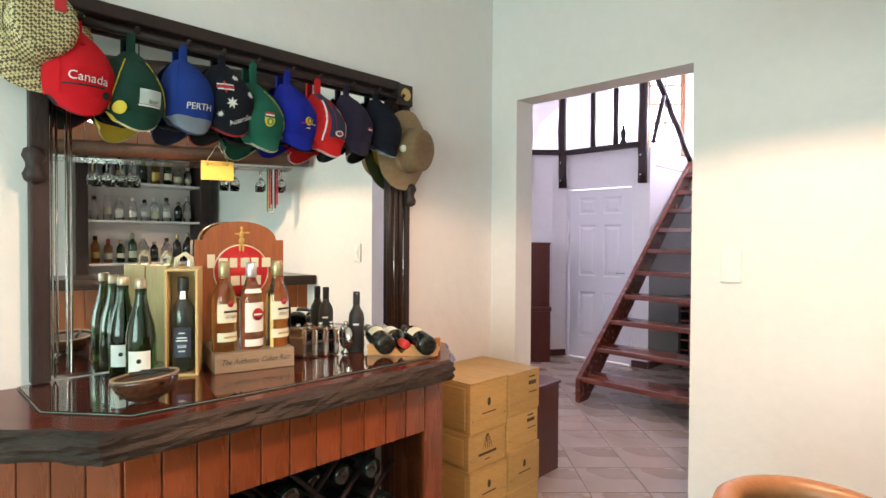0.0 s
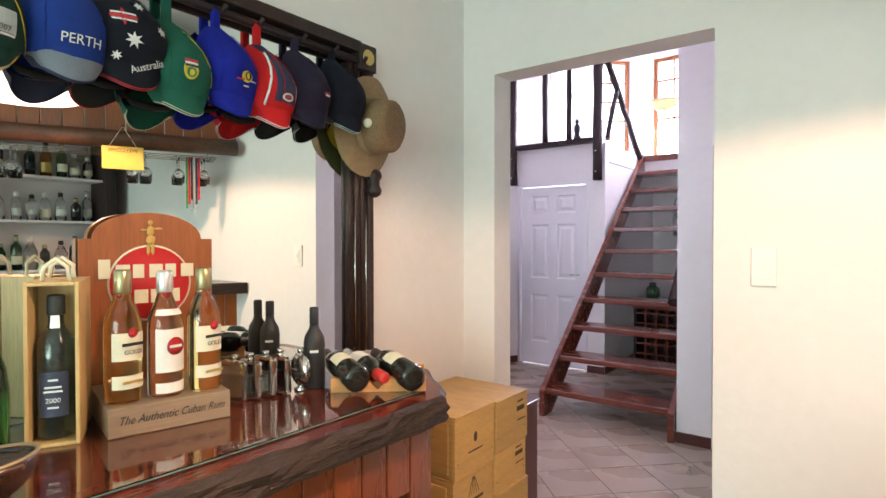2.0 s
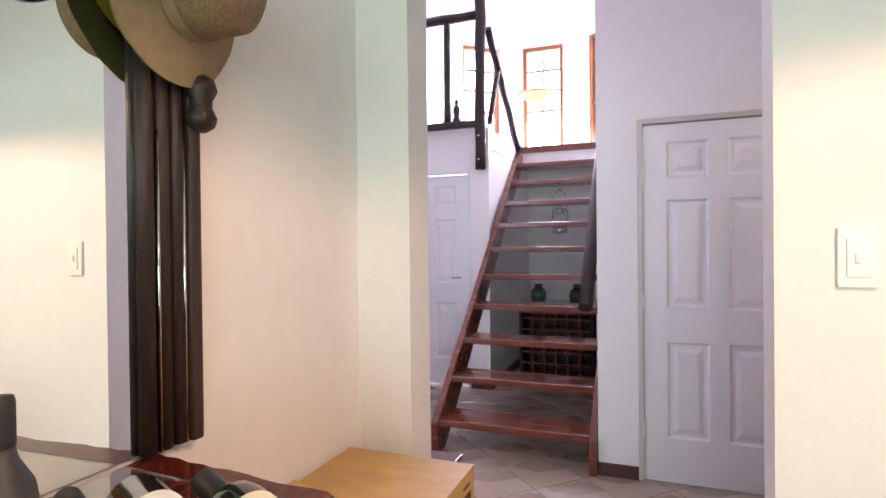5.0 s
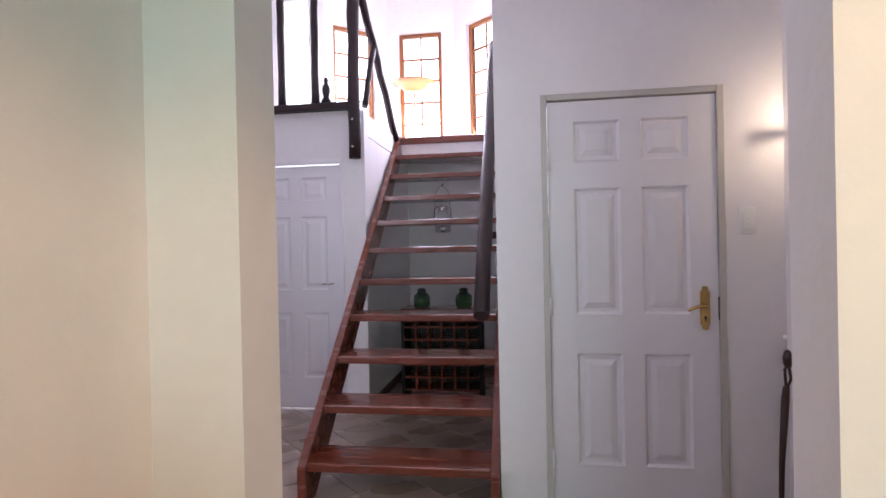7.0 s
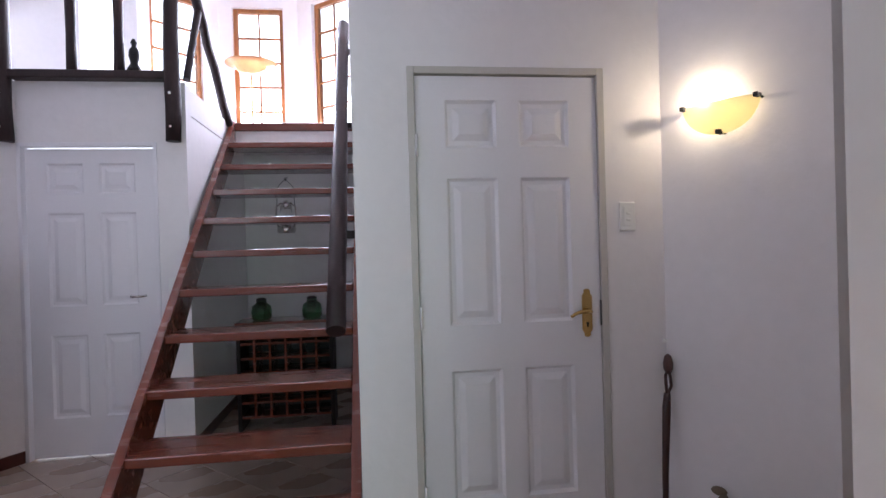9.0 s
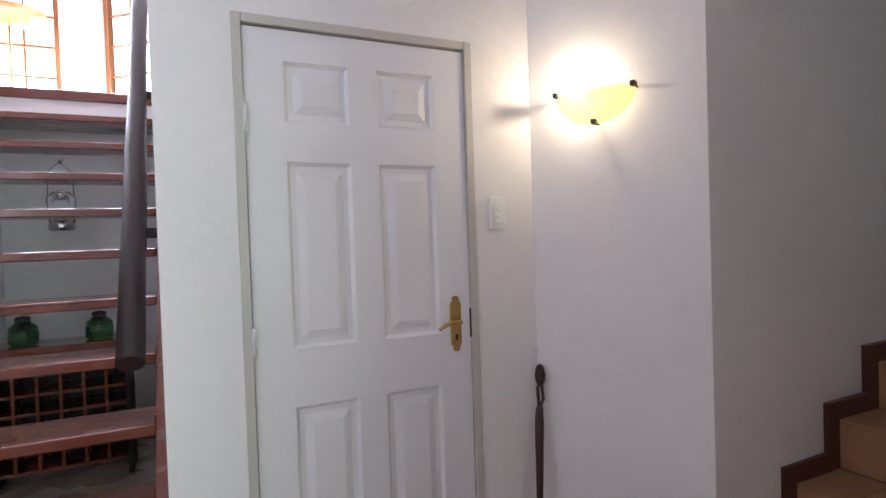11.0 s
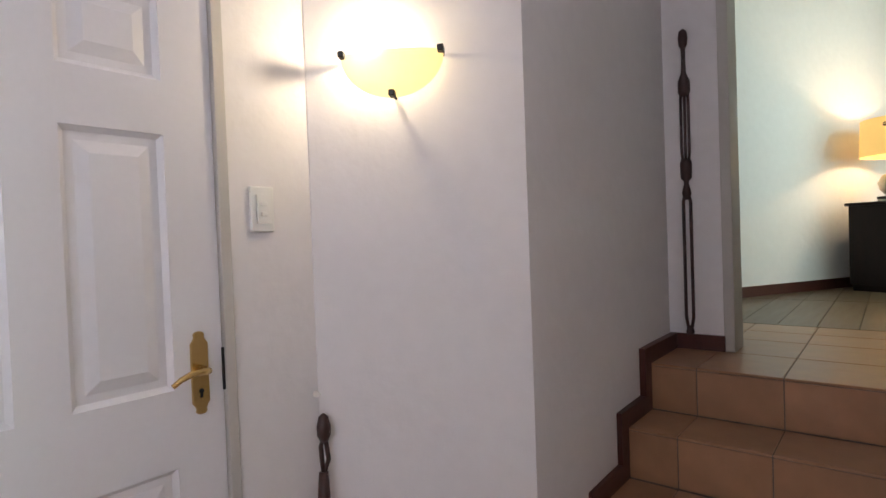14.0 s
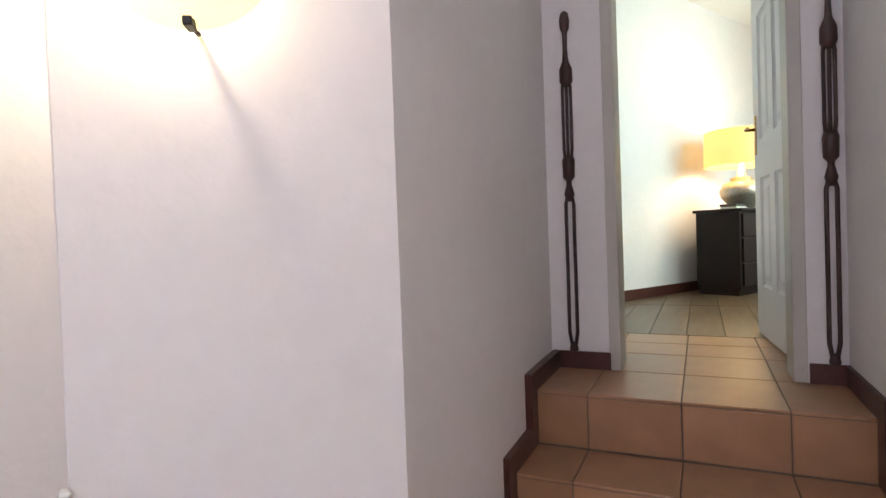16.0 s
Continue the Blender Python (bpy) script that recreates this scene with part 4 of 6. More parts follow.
planks_along((-1.79, 0.545), (-1.27, 0.965), 0.0, 0.925, 0.096, bar)
planks_along((-1.262, 0.97), (-1.248, 1.235), 0.0, 0.925, 0.09, bar)
planks_along((-1.248, 1.235), (-1.238, 1.985), 0.725, 0.925, 0.094, bar)
planks_along((-1.238, 1.985), (-1.236, 2.08), 0.0, 0.925, 0.095, bar)
planks_along((-1.238, 2.08), (-1.44, 2.245), 0.0, 0.925, 0.096, bar)
planks_along((-1.44, 2.245), (-1.80, 2.25), 0.0, 0.925, 0.096, bar)
part("rack_box", box(B(), -1.78, -1.30, 1.20, 2.05, 0.0, 0.05), DARKOAK, bar)
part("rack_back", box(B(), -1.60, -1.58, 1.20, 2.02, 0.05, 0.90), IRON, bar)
part("rack_soffit", box(B(), -1.60, -1.262, 1.24, 1.98, 0.73, 0.75), DARKOAK, bar)
for y0, s in [(1.10 + 0.17 * k, sg) for k in range(7) for sg in (-1, 1)]:
    za, zb = 0.05, 0.73
    ya, yb = (y0, y0 + 0.68) if s > 0 else (y0, y0 - 0.68)
    lo_y, hi_y = 1.25, 1.97

    def clip(y, z, yo, zo):
        if y < lo_y:
            f = (lo_y - yo) / (y - yo) if y != yo else 0
            return lo_y, zo + (z - zo) * f
        if y > hi_y:
            f = (hi_y - yo) / (y - yo) if y != yo else 0
            return hi_y, zo + (z - zo) * f
        return y, z
    if (ya < lo_y and yb < lo_y) or (ya > hi_y and yb > hi_y):
        continue
    p, q = clip(ya, za, yb, zb), clip(yb, zb, ya, za)
    part("lattice_bar", tube(B(), [(-1.40, p[0], p[1]), (-1.40, q[0], q[1])], 0.010, 6), DARKOAK, bar)

WINEGLASS = glass("dark_wine_glass", (0.03, 0.05, 0.03), 0.03)
BLACKGLASS = mat("black_bottle_glass", (0.012, 0.014, 0.012), 0.08, scale=40, vary=0.1, bump=0.0, coat=0.5)
FOILRED = mat("red_capsule", (0.55, 0.03, 0.025), 0.35, scale=50, vary=0.1)
CREAM = mat("cream_label_paper", (0.74, 0.69, 0.52), 0.7, scale=50, vary=0.05, bump=0.05)
WHITE = mat("white_label_paper", (0.78, 0.77, 0.73), 0.7, scale=50, vary=0.03, bump=0.05)
BLACKINK = mat("black_ink", (0.015, 0.014, 0.014), 0.6, vary=0.05, bump=0)
GOLDINK = mat("gold_ink", (0.55, 0.36, 0.10), 0.4, metal=0.5, vary=0.1, bump=0)
REDINK = mat("red_ink", (0.55, 0.02, 0.02), 0.5, vary=0.1, bump=0)

BORDEAUX = [(0.0, 0.004), (0.030, 0.0), (0.0375, 0.008), (0.0375, 0.185), (0.034, 0.205), (0.018, 0.228), (0.0145, 0.24), (0.0145, 0.285), (0.016, 0.288), (0.016, 0.296), (0.013, 0.30)]
CHAMP = [(0.0, 0.006), (0.034, 0.0), (0.043, 0.01), (0.043, 0.135), (0.038, 0.175), (0.024, 0.225), (0.0165, 0.265), (0.0165, 0.30)]
RUM = [(0.0, 0.004), (0.034, 0.0), (0.039, 0.006), (0.039, 0.165), (0.036, 0.19), (0.022, 0.222), (0.0165, 0.24), (0.0165, 0.262)]


def bottle(name, m, profile, glass_mat, label_text, category, group, bands=(), capsule=None, liquid=None, steps_n=28):
    """A turned bottle with label bands (z0, z1, angle range, material) and a capsule (z0, z1, r, material)."""
    b = thing(name, m, label_text, category, group)
    part("glass_body", lathe(B(), profile, steps_n), glass_mat, b)
    top_z = profile[-1][1]
    if capsule:
        z0, z1, r, cm = capsule
        part("capsule", lathe(B(), [(r, z0), (r + 0.0015, z0 + 0.004), (r + 0.001, z1 - 0.004), (r - 0.002, z1)], 18), cm, b)
    for z0, z1, a0, a1, lm_ in bands:
        rr = [p for p in profile if abs(p[1] - (z0 + z1) / 2) < 1]
        rad = np.interp([z0, z1], [p[1] for p in profile], [p[0] for p in profile])
        bm_ = B()
        n = 18
        va = [bm_.verts.new(((rad[0] + 0.0009) * math.cos(a0 + (a1 - a0) * k / n), (rad[0] + 0.0009) * math.sin(a0 + (a1 - a0) * k / n), z0)) for k in range(n + 1)]
        vb = [bm_.verts.new(((rad[1] + 0.0009) * math.cos(a0 + (a1 - a0) * k / n), (rad[1] + 0.0009) * math.sin(a0 + (a1 - a0) * k / n), z1)) for k in range(n + 1)]
        for k in range(n):
            f = bm_.faces.new((va[k], va[k + 1], vb[k + 1], vb[k]))
            f.smooth = True
        part("label", bm_, lm_, b)
    return b


rnd = random.Random(5)
for r in range(4):
    for c in range(6):
        y, z = 1.33 + c * 0.115 + (r % 2) * 0.057, 0.12 + r * 0.155
        if y > 1.93:
            continue
        bottle("wine_bottle", pose(-1.36 - rnd.random() * 0.05, y, z, 0, -90, 0), BORDEAUX, BLACKGLASS, "dark wine bottle lying in the bar's rack", "bottle", "bottles in the rack", steps_n=14)

# glass sheet on the bar
GREENGLASS = glass("bar_glass_sheet", (0.90, 0.97, 0.94), 0.01, 1.45, 0.0)
gp = part("glass_sheet", prism(B(), [(-1.785, 0.835), (-1.46, 0.835), (-1.265, 0.99), (-1.245, 1.40), (-1.235, 2.03), (-1.42, 2.20), (-1.785, 2.22)], BAR_Z + 0.001, BAR_Z + 0.007), GREENGLASS)
gp.visible_shadow = False
GLASSEDGE = mat("pale_green_glass_edge", (0.09, 0.16, 0.14), 0.15, vary=0.1, bump=0.0)
part("polished_edge", tube(B(), [(-1.785, 0.832, BAR_Z + 0.004), (-1.458, 0.832, BAR_Z + 0.004), (-1.262, 0.988, BAR_Z + 0.004), (-1.242, 1.40, BAR_Z + 0.004), (-1.232, 2.031, BAR_Z + 0.004), (-1.418, 2.203, BAR_Z + 0.004), (-1.785, 2.223, BAR_Z + 0.004)], 0.0018, 6), GLASSEDGE, gp, "pale green polished edge")
tagged(gp, "clear glass sheet lying on the bar top", "glass sheet")
TOPZ = BAR_Z + 0.007

# mirror
mr = thing("wall_mirror", pose(W_X, 0, 0), "large mirror in a dark ribbed wooden frame", "mirror")
part("mirror_glass", box(B(), 0.004, 0.010, 0.905, 2.26, BAR_Z + 0.01, 2.145), MIRROR, mr, "clear silvered glass")
part("backing", box(B(), 0.0, 0.004, 0.89, 2.36, BAR_Z + 0.01, 2.18), DARKLOG, mr)
for y0, y1, d in ((0.862, 0.912, 0.045), (2.350, 2.378, 0.045)):
    part("stile", box(B(), 0.0, d, y0, y1, BAR_Z + 0.008, 2.20, 0.006), DARKLOG, mr)
for y, r in ((2.268, 0.016), (2.302, 0.017), (2.335, 0.016)):
    part("rib", tube(B(), [(0.020, y, BAR_Z + 0.01), (0.020, y, 2.12)], r, 10), DARKLOG, mr)
for y in (2.284, 2.343):
    part("bead", tube(B(), [(0.034, y, BAR_Z + 0.01), (0.034, y, 1.60)], 0.0035, 6), CHROME, mr)
for y in (0.928, 0.966):
    part("bead", tube(B(), [(0.013, y - 0.006, 2.1), (0.013, y - 0.006, BAR_Z + 0.03), (0.013, y, BAR_Z + 0.014), (0.013, y + 0.006, BAR_Z + 0.03), (0.013, y + 0.006, 2.1)], 0.0035, 6), CHROME, mr)
part("top_beam", box(B(), 0.0, 0.05, 0.85, 2.31, 2.160, 2.205, 0.006), DARKLOG, mr)
part("corner_block", box(B(), 0.0, 0.055, 2.295, 2.385, 2.095, 2.197, 0.005), DARKLOG, mr)
part("medallion", lathe(B(), [(0.030, 0), (0.032, 0.002), (0.027, 0.004), (0.019, 0.002), (0.012, 0.004), (0.0, 0.004)], 24, Matrix.Translation((0.055, 2.338, 2.147)) @ Matrix.Rotation(radians(90), 4, "Y"), close=False), BRASS, mr, "round brass medallion")
for y, s in ((0.872, 1), (2.372, 1)):
    part("turned_knob", lathe(B(), [(0.012, -0.055), (0.026, -0.045), (0.031, -0.028), (0.022, -0.008), (0.022, 0.006), (0.032, 0.026), (0.027, 0.046), (0.012, 0.056)], 16, Matrix.Translation((0.05, y, 1.665))), DARKLOG, mr)
hrl = thing("hat_rail", pose(0, 0, 0), "dark round hat rail with pegs across the mirror", "hat rail")
part("rail", tube(B(), [(-1.768, 0.87, 2.128), (-1.768, 2.31, 2.128)], 0.014, 10), DARKLOG, hrl)
PEGS = (0.885, 0.99, 1.15, 1.315, 1.44, 1.578, 1.728, 1.855, 2.025, 2.17, 2.315)
for y in PEGS:
    part("peg", tube(B(), [(-1.768, y, 2.128), (-1.745, y, 2.130), (-1.735, y, 2.142)], 0.007, 8), DARKLOG, hrl)

# ---- caps ----


CROWN_ROWS = ((-0.215, 0.125, 0.090), (-0.195, 0.133, 0.094), (-0.165, 0.146, 0.097), (-0.130, 0.146, 0.096), (-0.095, 0.132, 0.086), (-0.060, 0.104, 0.072), (-0.030, 0.070, 0.053), (-0.008, 0.040, 0.034), (0.0, 0.030, 0.026))


def crown_size(z):
    """How far the hung crown stands out, and its half width, at a height below the strap."""
    zs = [r[0] for r in CROWN_ROWS]
    return float(np.interp(z, zs, [r[1] for r in CROWN_ROWS])), float(np.interp(z, zs, [r[2] for r in CROWN_ROWS]))


def crown_x(y, z, wide):
    d_, w_ = crown_size(z)
    s_ = 1 - min(1.0, abs(y) / (w_ * wide)) ** 2.3
    back_ = min(0.055, -0.42 * z)
    return back_ + (d_ - back_) * max(0.0, s_) ** 0.55


def cap(place, colour_name, colour, visor_colour, label, yaw=0, wide=1.0, badge=None, words=None, stripe=None, under=None, piping=None, roll=0, stars=(), panel=None):
    """A cap hung by its back strap: the crown bulges into the room, the curved visor points down."""
    cm_ = mat(colour_name + "_twill", colour, 0.85, scale=260, vary=0.12, bump=0.35, spec=0.2, big=9)
    vm = cm_ if visor_colour is None else mat(colour_name + "_visor_cloth", visor_colour, 0.85, scale=260, vary=0.12, bump=0.35, spec=0.2, big=9)
    c = thing("baseball_cap", pose(*place, roll, 0, yaw), label, "cap", "caps on the rail")
    seed = place[1] * 9
    bm_ = B()
    NU, NV = 22, 20
    g = []
    for j in range(NV + 1):
        z = -0.215 + 0.215 * j / NV
        d_, w_ = crown_size(z)
        row = []
        for k in range(NU + 1):
            y = -w_ * wide * math.cos(math.pi * k / NU)
            x = crown_x(y, z, wide)
            if 0 < k < NU:
                x += 0.006 * noise.noise(Vector((y * 16, z * 16, seed))) + 0.002 * noise.noise(Vector((y * 60, z * 60, seed)))
            row.append(bm_.verts.new((x, y, z)))
        g.append(row)
    for j in range(NV):
        for k in range(NU):
            f = bm_.faces.new((g[j][k], g[j][k + 1], g[j + 1][k + 1], g[j + 1][k]))
            f.smooth = True
            if panel and panel(g[j][k].co.y, g[j][k].co.z):
                f.material_index = 1
    part("crown", bm_, [cm_, NAVYTH], c)
    for u in (-0.62, 0.0, 0.62):
        pts = []
        for j in range(12):
            z = -0.205 + 0.185 * j / 11
            yy = crown_size(z)[1] * wide * u
            pts.append((crown_x(yy, z, wide) + 0.0035, yy, z))
        if u or not words:
            part("seam", tube(B(), pts, 0.0009, 5), cm_, c)

    def visor_sheet(drop, back, lift, flat):
        b_ = B()
        rows_ = []
        for j in range(8):
            v = j / 7
            row_ = []
            for k in range(19):
                u = -1 + 2 * k / 18
                bow = max(0.0, 1 - abs(u) ** 2.3) ** 0.55
                y = 0.089 * wide * u * (1 - 0.16 * v - 0.12 * v * v)
                z = -0.213 + 0.018 * u * u - drop * v * math.sqrt(max(0.0, 1 - 0.55 * u * u)) + lift
                x = 0.055 + 0.070 * bow * (1 - flat * v) + 0.016 * v * (1 - 0.8 * u * u) + 0.004 * v - back
                row_.append(b_.verts.new((x, y, z)))
            rows_.append(row_)
        for j in range(7):
            for k in range(18):
                b_.faces.new((rows_[j][k], rows_[j][k + 1], rows_[j + 1][k + 1], rows_[j + 1][k])).smooth = True
        return b_, [tuple(v_.co) for v_ in rows_[-1]]
    top_, edge = visor_sheet(0.060, 0.0, 0.0, 0.06)
    part("visor", top_, vm, c)
    low_, edge2 = visor_sheet(0.058, 0.009, -0.004, 0.08)
    part("underbrim", low_, under or vm, c, "underside of the curved visor")
    for e in (edge, edge2):
        part("visor_edge", tube(B(), e, 0.0012, 6), piping or vm, c)
    part("sweatband", tube(B(), [(0.055, 0.076 * wide, -0.19), (0.048, 0.05 * wide, -0.215), (0.045, 0, -0.222), (0.048, -0.05 * wide, -0.215), (0.055, -0.076 * wide, -0.19)], [0.004, 0.010, 0.012, 0.010, 0.004], 8), BLACKINK, c)
    part("strap", box(B(), 0.004, 0.020, -0.013, 0.013, -0.03, 2.136 - place[2], 0.004), cm_, c)
    part("button", lathe(B(), [(0.007, 0), (0.006, 0.003), (0.002, 0.004)], 12, Matrix.Translation((crown_x(0, -0.055, wide) + 0.002, 0, -0.055)) @ Matrix.Rotation(radians(50), 4, "Y")), cm_, c)

    def drape(b2, lift, y0, z0):
        for v in b2.verts:
            y, z = y0 + v.co.x, z0 + v.co.y
            v.co = Vector((crown_x(y, z, wide) + lift + v.co.z, y, z))
        return b2
    for by, bz, bw, bh, bmat in badge or ():
        b2 = B()
        bmesh.ops.create_circle(b2, cap_ends=True, segments=16, radius=1) if bh > 0.012 and bw < 0.05 else bmesh.ops.create_grid(b2, x_segments=6, y_segments=3, size=1)
        for v in b2.verts:
            v.co.x, v.co.y = v.co.x * bw / 2, v.co.y * bh / 2
        part("badge", drape(b2, 0.0050 + 0.0006 * (badge.index((by, bz, bw, bh, bmat))), by, bz), bmat, c)
    for y0, z0, r_ in stars:
        b2 = B()
        ring_ = [b2.verts.new((r_ * (1 if k % 2 == 0 else 0.45) * math.sin(math.pi * k / 7), r_ * (1 if k % 2 == 0 else 0.45) * math.cos(math.pi * k / 7), 0)) for k in range(14)]
        mid_ = b2.verts.new((0, 0, 0))
        for k in range(14):
            b2.faces.new((mid_, ring_[k], ring_[(k + 1) % 14]))
        part("star", drape(b2, 0.0055, y0, z0), STARWHITE, c)
    for body, size, y0, z0, wmat, lean in words or ():
        b2 = text_mesh(body, size, 0.0004)
        bmesh.ops.rotate(b2, verts=b2.verts, cent=(0, 0, 0), matrix=Matrix.Rotation(radians(lean), 3, "Z"))
        part("lettering", drape(b2, 0.0060, y0, z0), wmat, c, body)
    for ya, yb, smat, r in stripe or ():
        pts = []
        for j in range(14):
            z = -0.210 + 0.17 * j / 13
            yy = ya + (yb - ya) * (j / 13) ** 1.5
            pts.append((crown_x(yy, z, wide) + 0.002, yy, z))
        part("piping", tube(B(), pts, r, 6), smat, c)
    return c


UNDERBRIM = mat("dark_underbrim_cloth", (0.02, 0.02, 0.026), 0.9, scale=200, vary=0.1, bump=0.3)
STARWHITE = mat("white_thread", (0.78, 0.78, 0.76), 0.7, scale=200, vary=0.05, bump=0.2)
YELLOWTH = mat("yellow_thread", (0.75, 0.55, 0.04), 0.7, scale=200, vary=0.08, bump=0.2)
NAVYTH = mat("navy_thread", (0.02, 0.025, 0.07), 0.7, scale=200, vary=0.1, bump=0.2)
REDTH = mat("red_thread", (0.55, 0.02, 0.03), 0.7, scale=200, vary=0.1, bump=0.2)
GREENTH = mat("green_thread", (0.03, 0.25, 0.07), 0.7, scale=200, vary=0.1, bump=0.2)
CREAMTH = mat("cream_piping", (0.62, 0.55, 0.40), 0.8, scale=200, vary=0.08, bump=0.2)
DULLRED = mat("dull_red_thread", (0.32, 0.05, 0.08), 0.8)
GREYPRINT = mat("pale_grey_print", (0.5, 0.58, 0.58), 0.7)
CX = -1.775
cap((CX, 0.985, 2.085), "red", (0.60, 0.010, 0.016), None, "bright red baseball cap hanging on the rail", -4, 1.0, under=BLACKINK,
    words=[("Canada", 0.035, 0.010, -0.165, STARWHITE, -3)], badge=[(0.0, -0.186, 0.11, 0.005, BLACKINK), (0.060, -0.205, 0.024, 0.024, BLACKINK)])
cap((CX, 1.137, 2.060), "bottle_green", (0.012, 0.045, 0.032), (0.012, 0.045, 0.032), "dark green cap with a yellow-edged visor", -4, 0.96, under=YELLOWTH, piping=CREAMTH,
    badge=[(0.028, -0.165, 0.066, 0.046, GREYPRINT), (0.026, -0.192, 0.066, 0.005, STARWHITE), (-0.055, -0.205, 0.036, 0.040, YELLOWTH)], stripe=[(-0.080, -0.03, YELLOWTH, 0.0022), (0.086, 0.03, YELLOWTH, 0.0012)], words=[("2007", 0.015, 0.036, -0.180, BLACKINK, -4)])
cap((CX, 1.303, 2.072), "royal_blue", (0.013, 0.040, 0.24), (0.19, 0.21, 0.26), "blue cap with a grey visor, lettered PERTH", -2, 0.97, under=NAVYTH, piping=NAVYTH,
    words=[("PERTH", 0.029, 0.010, -0.180, STARWHITE, 2)])
cap((CX, 1.441, 2.085), "black_navy", (0.008, 0.009, 0.016), None, "navy Australia cap with white stars", -4, 1.08, under=BLACKINK, piping=REDTH,
    words=[("Australia", 0.025, 0.026, -0.212, STARWHITE, 24)], stars=[(-0.012, -0.160, 0.021), (0.060, -0.118, 0.016), (0.012, -0.062, 0.015), (-0.045, -0.20, 0.012)],
    badge=[(-0.030, -0.105, 0.056, 0.010, REDTH), (-0.030, -0.096, 0.052, 0.005, STARWHITE), (-0.030, -0.114, 0.052, 0.005, STARWHITE), (-0.032, -0.105, 0.009, 0.048, REDTH)])
cap((CX, 1.562, 2.045), "sea_green", (0.012, 0.105, 0.070), None, "green cap with a stitched crest", 4, 0.94, piping=CREAMTH,
    badge=[(-0.012, -0.158, 0.040, 0.048, YELLOWTH), (-0.012, -0.134, 0.034, 0.007, REDTH), (-0.012, -0.141, 0.034, 0.005, STARWHITE), (-0.012, -0.147, 0.034, 0.006, NAVYTH), (-0.012, -0.164, 0.026, 0.026, GREENTH), (-0.012, -0.165, 0.014, 0.016, YELLOWTH)], stripe=[(0.078, 0.005, YELLOWTH, 0.0012)])
cap((CX, 1.708, 2.070), "vivid_blue", (0.010, 0.018, 0.29), None, "vivid blue cap with a yellow emblem", 4, 1.0,
    badge=[(0.008, -0.162, 0.036, 0.032, YELLOWTH), (0.012, -0.160, 0.022, 0.024, BLACKINK), (0.010, -0.160, 0.010, 0.018, YELLOWTH), (-0.013, -0.172, 0.024, 0.004, REDTH), (0.032, -0.172, 0.022, 0.003, STARWHITE), (0.008, -0.188, 0.018, 0.004, STARWHITE)])
cap((CX, 1.850, 2.058), "scarlet", (0.58, 0.016, 0.016), None, "red and black cap with a white stripe", 2, 0.96, piping=STARWHITE, panel=lambda y, z: y > -0.030 and z > -0.20,
    badge=[(0.018, -0.178, 0.046, 0.024, STARWHITE), (0.018, -0.178, 0.030, 0.014, DULLRED)], stripe=[(-0.050, -0.022, STARWHITE, 0.0040), (0.076, 0.05, STARWHITE, 0.0012)])
cap((CX, 1.998, 2.080), "plum_navy", (0.022, 0.016, 0.036), None, "faded plum-navy cap with a red crest", 0, 0.94, under=BLACKINK,
    badge=[(0.030, -0.160, 0.036, 0.016, DULLRED), (0.030, -0.163, 0.022, 0.006, STARWHITE)])
cap((CX, 2.162, 2.090), "midnight", (0.008, 0.009, 0.018), None, "midnight navy cap hanging on the rail", 0, 0.94, under=BLACKINK, piping=GREYPRINT)

# hats


def brim_hat(name, m, label, crown_mat, brim_mat, under_mat, r_brim, r_crown, h_crown, curl):
    """A hat hung flat to the wall: its crown points along +x."""
    h = thing(name, m, label, "hat")
    bm_ = B()
    n = 40
    prof = [(0.0, h_crown * 0.93), (r_crown * 0.45, h_crown * 0.97), (r_crown * 0.80, h_crown), (r_crown * 0.93, h_crown * 0.90), (r_crown, h_crown * 0.35), (r_crown * 1.03, 0.0)]
    rings = []
    for r, x in prof:
        rings.append([bm_.verts.new((x, r * 0.88 * math.cos(a), r * 1.08 * math.sin(a))) for a in [2 * math.pi * k / n for k in range(n)]])
    for a, b in zip(rings, rings[1:]):
        for k in range(n):
            bm_.faces.new((a[k], a[(k + 1) % n], b[(k + 1) % n], b[k])).smooth = True
    part("crown", bm_, crown_mat, h)
    for nm, off, mt in (("brim", 0.0, brim_mat), ("brim_underside", -0.004, under_mat)):
        bm_ = B()
        rings = []
        for j in range(8):
            f = j / 7
            r = r_crown * 0.95 + (r_brim - r_crown * 0.95) * f
            row = []
            for k in range(n):
                a = 2 * math.pi * k / n
                x = curl * (f ** 1.6) * (abs(math.cos(a)) ** 1.5) - 0.01 * f * abs(math.sin(a)) + off + 0.006 * noise.noise(Vector((3 * math.cos(a), 3 * math.sin(a), f)))
                row.append(bm_.verts.new((x, r * 0.92 * math.cos(a), r * 1.10 * math.sin(a))))
            rings.append(row)
        for a, b in zip(rings, rings[1:]):
            for k in range(n):
                bm_.faces.new((a[k], a[(k + 1) % n], b[(k + 1) % n], b[k])).smooth = True
        part(nm, bm_, mt, h)
    part("band", lathe(B(), [(r_crown * 1.035, 0.004), (r_crown * 1.03, 0.03)], n, Matrix.Rotation(radians(90), 4, "Y") @ Matrix.Diagonal((1.08, 0.88, 1, 1)), close=False), brim_mat, h)
    return h


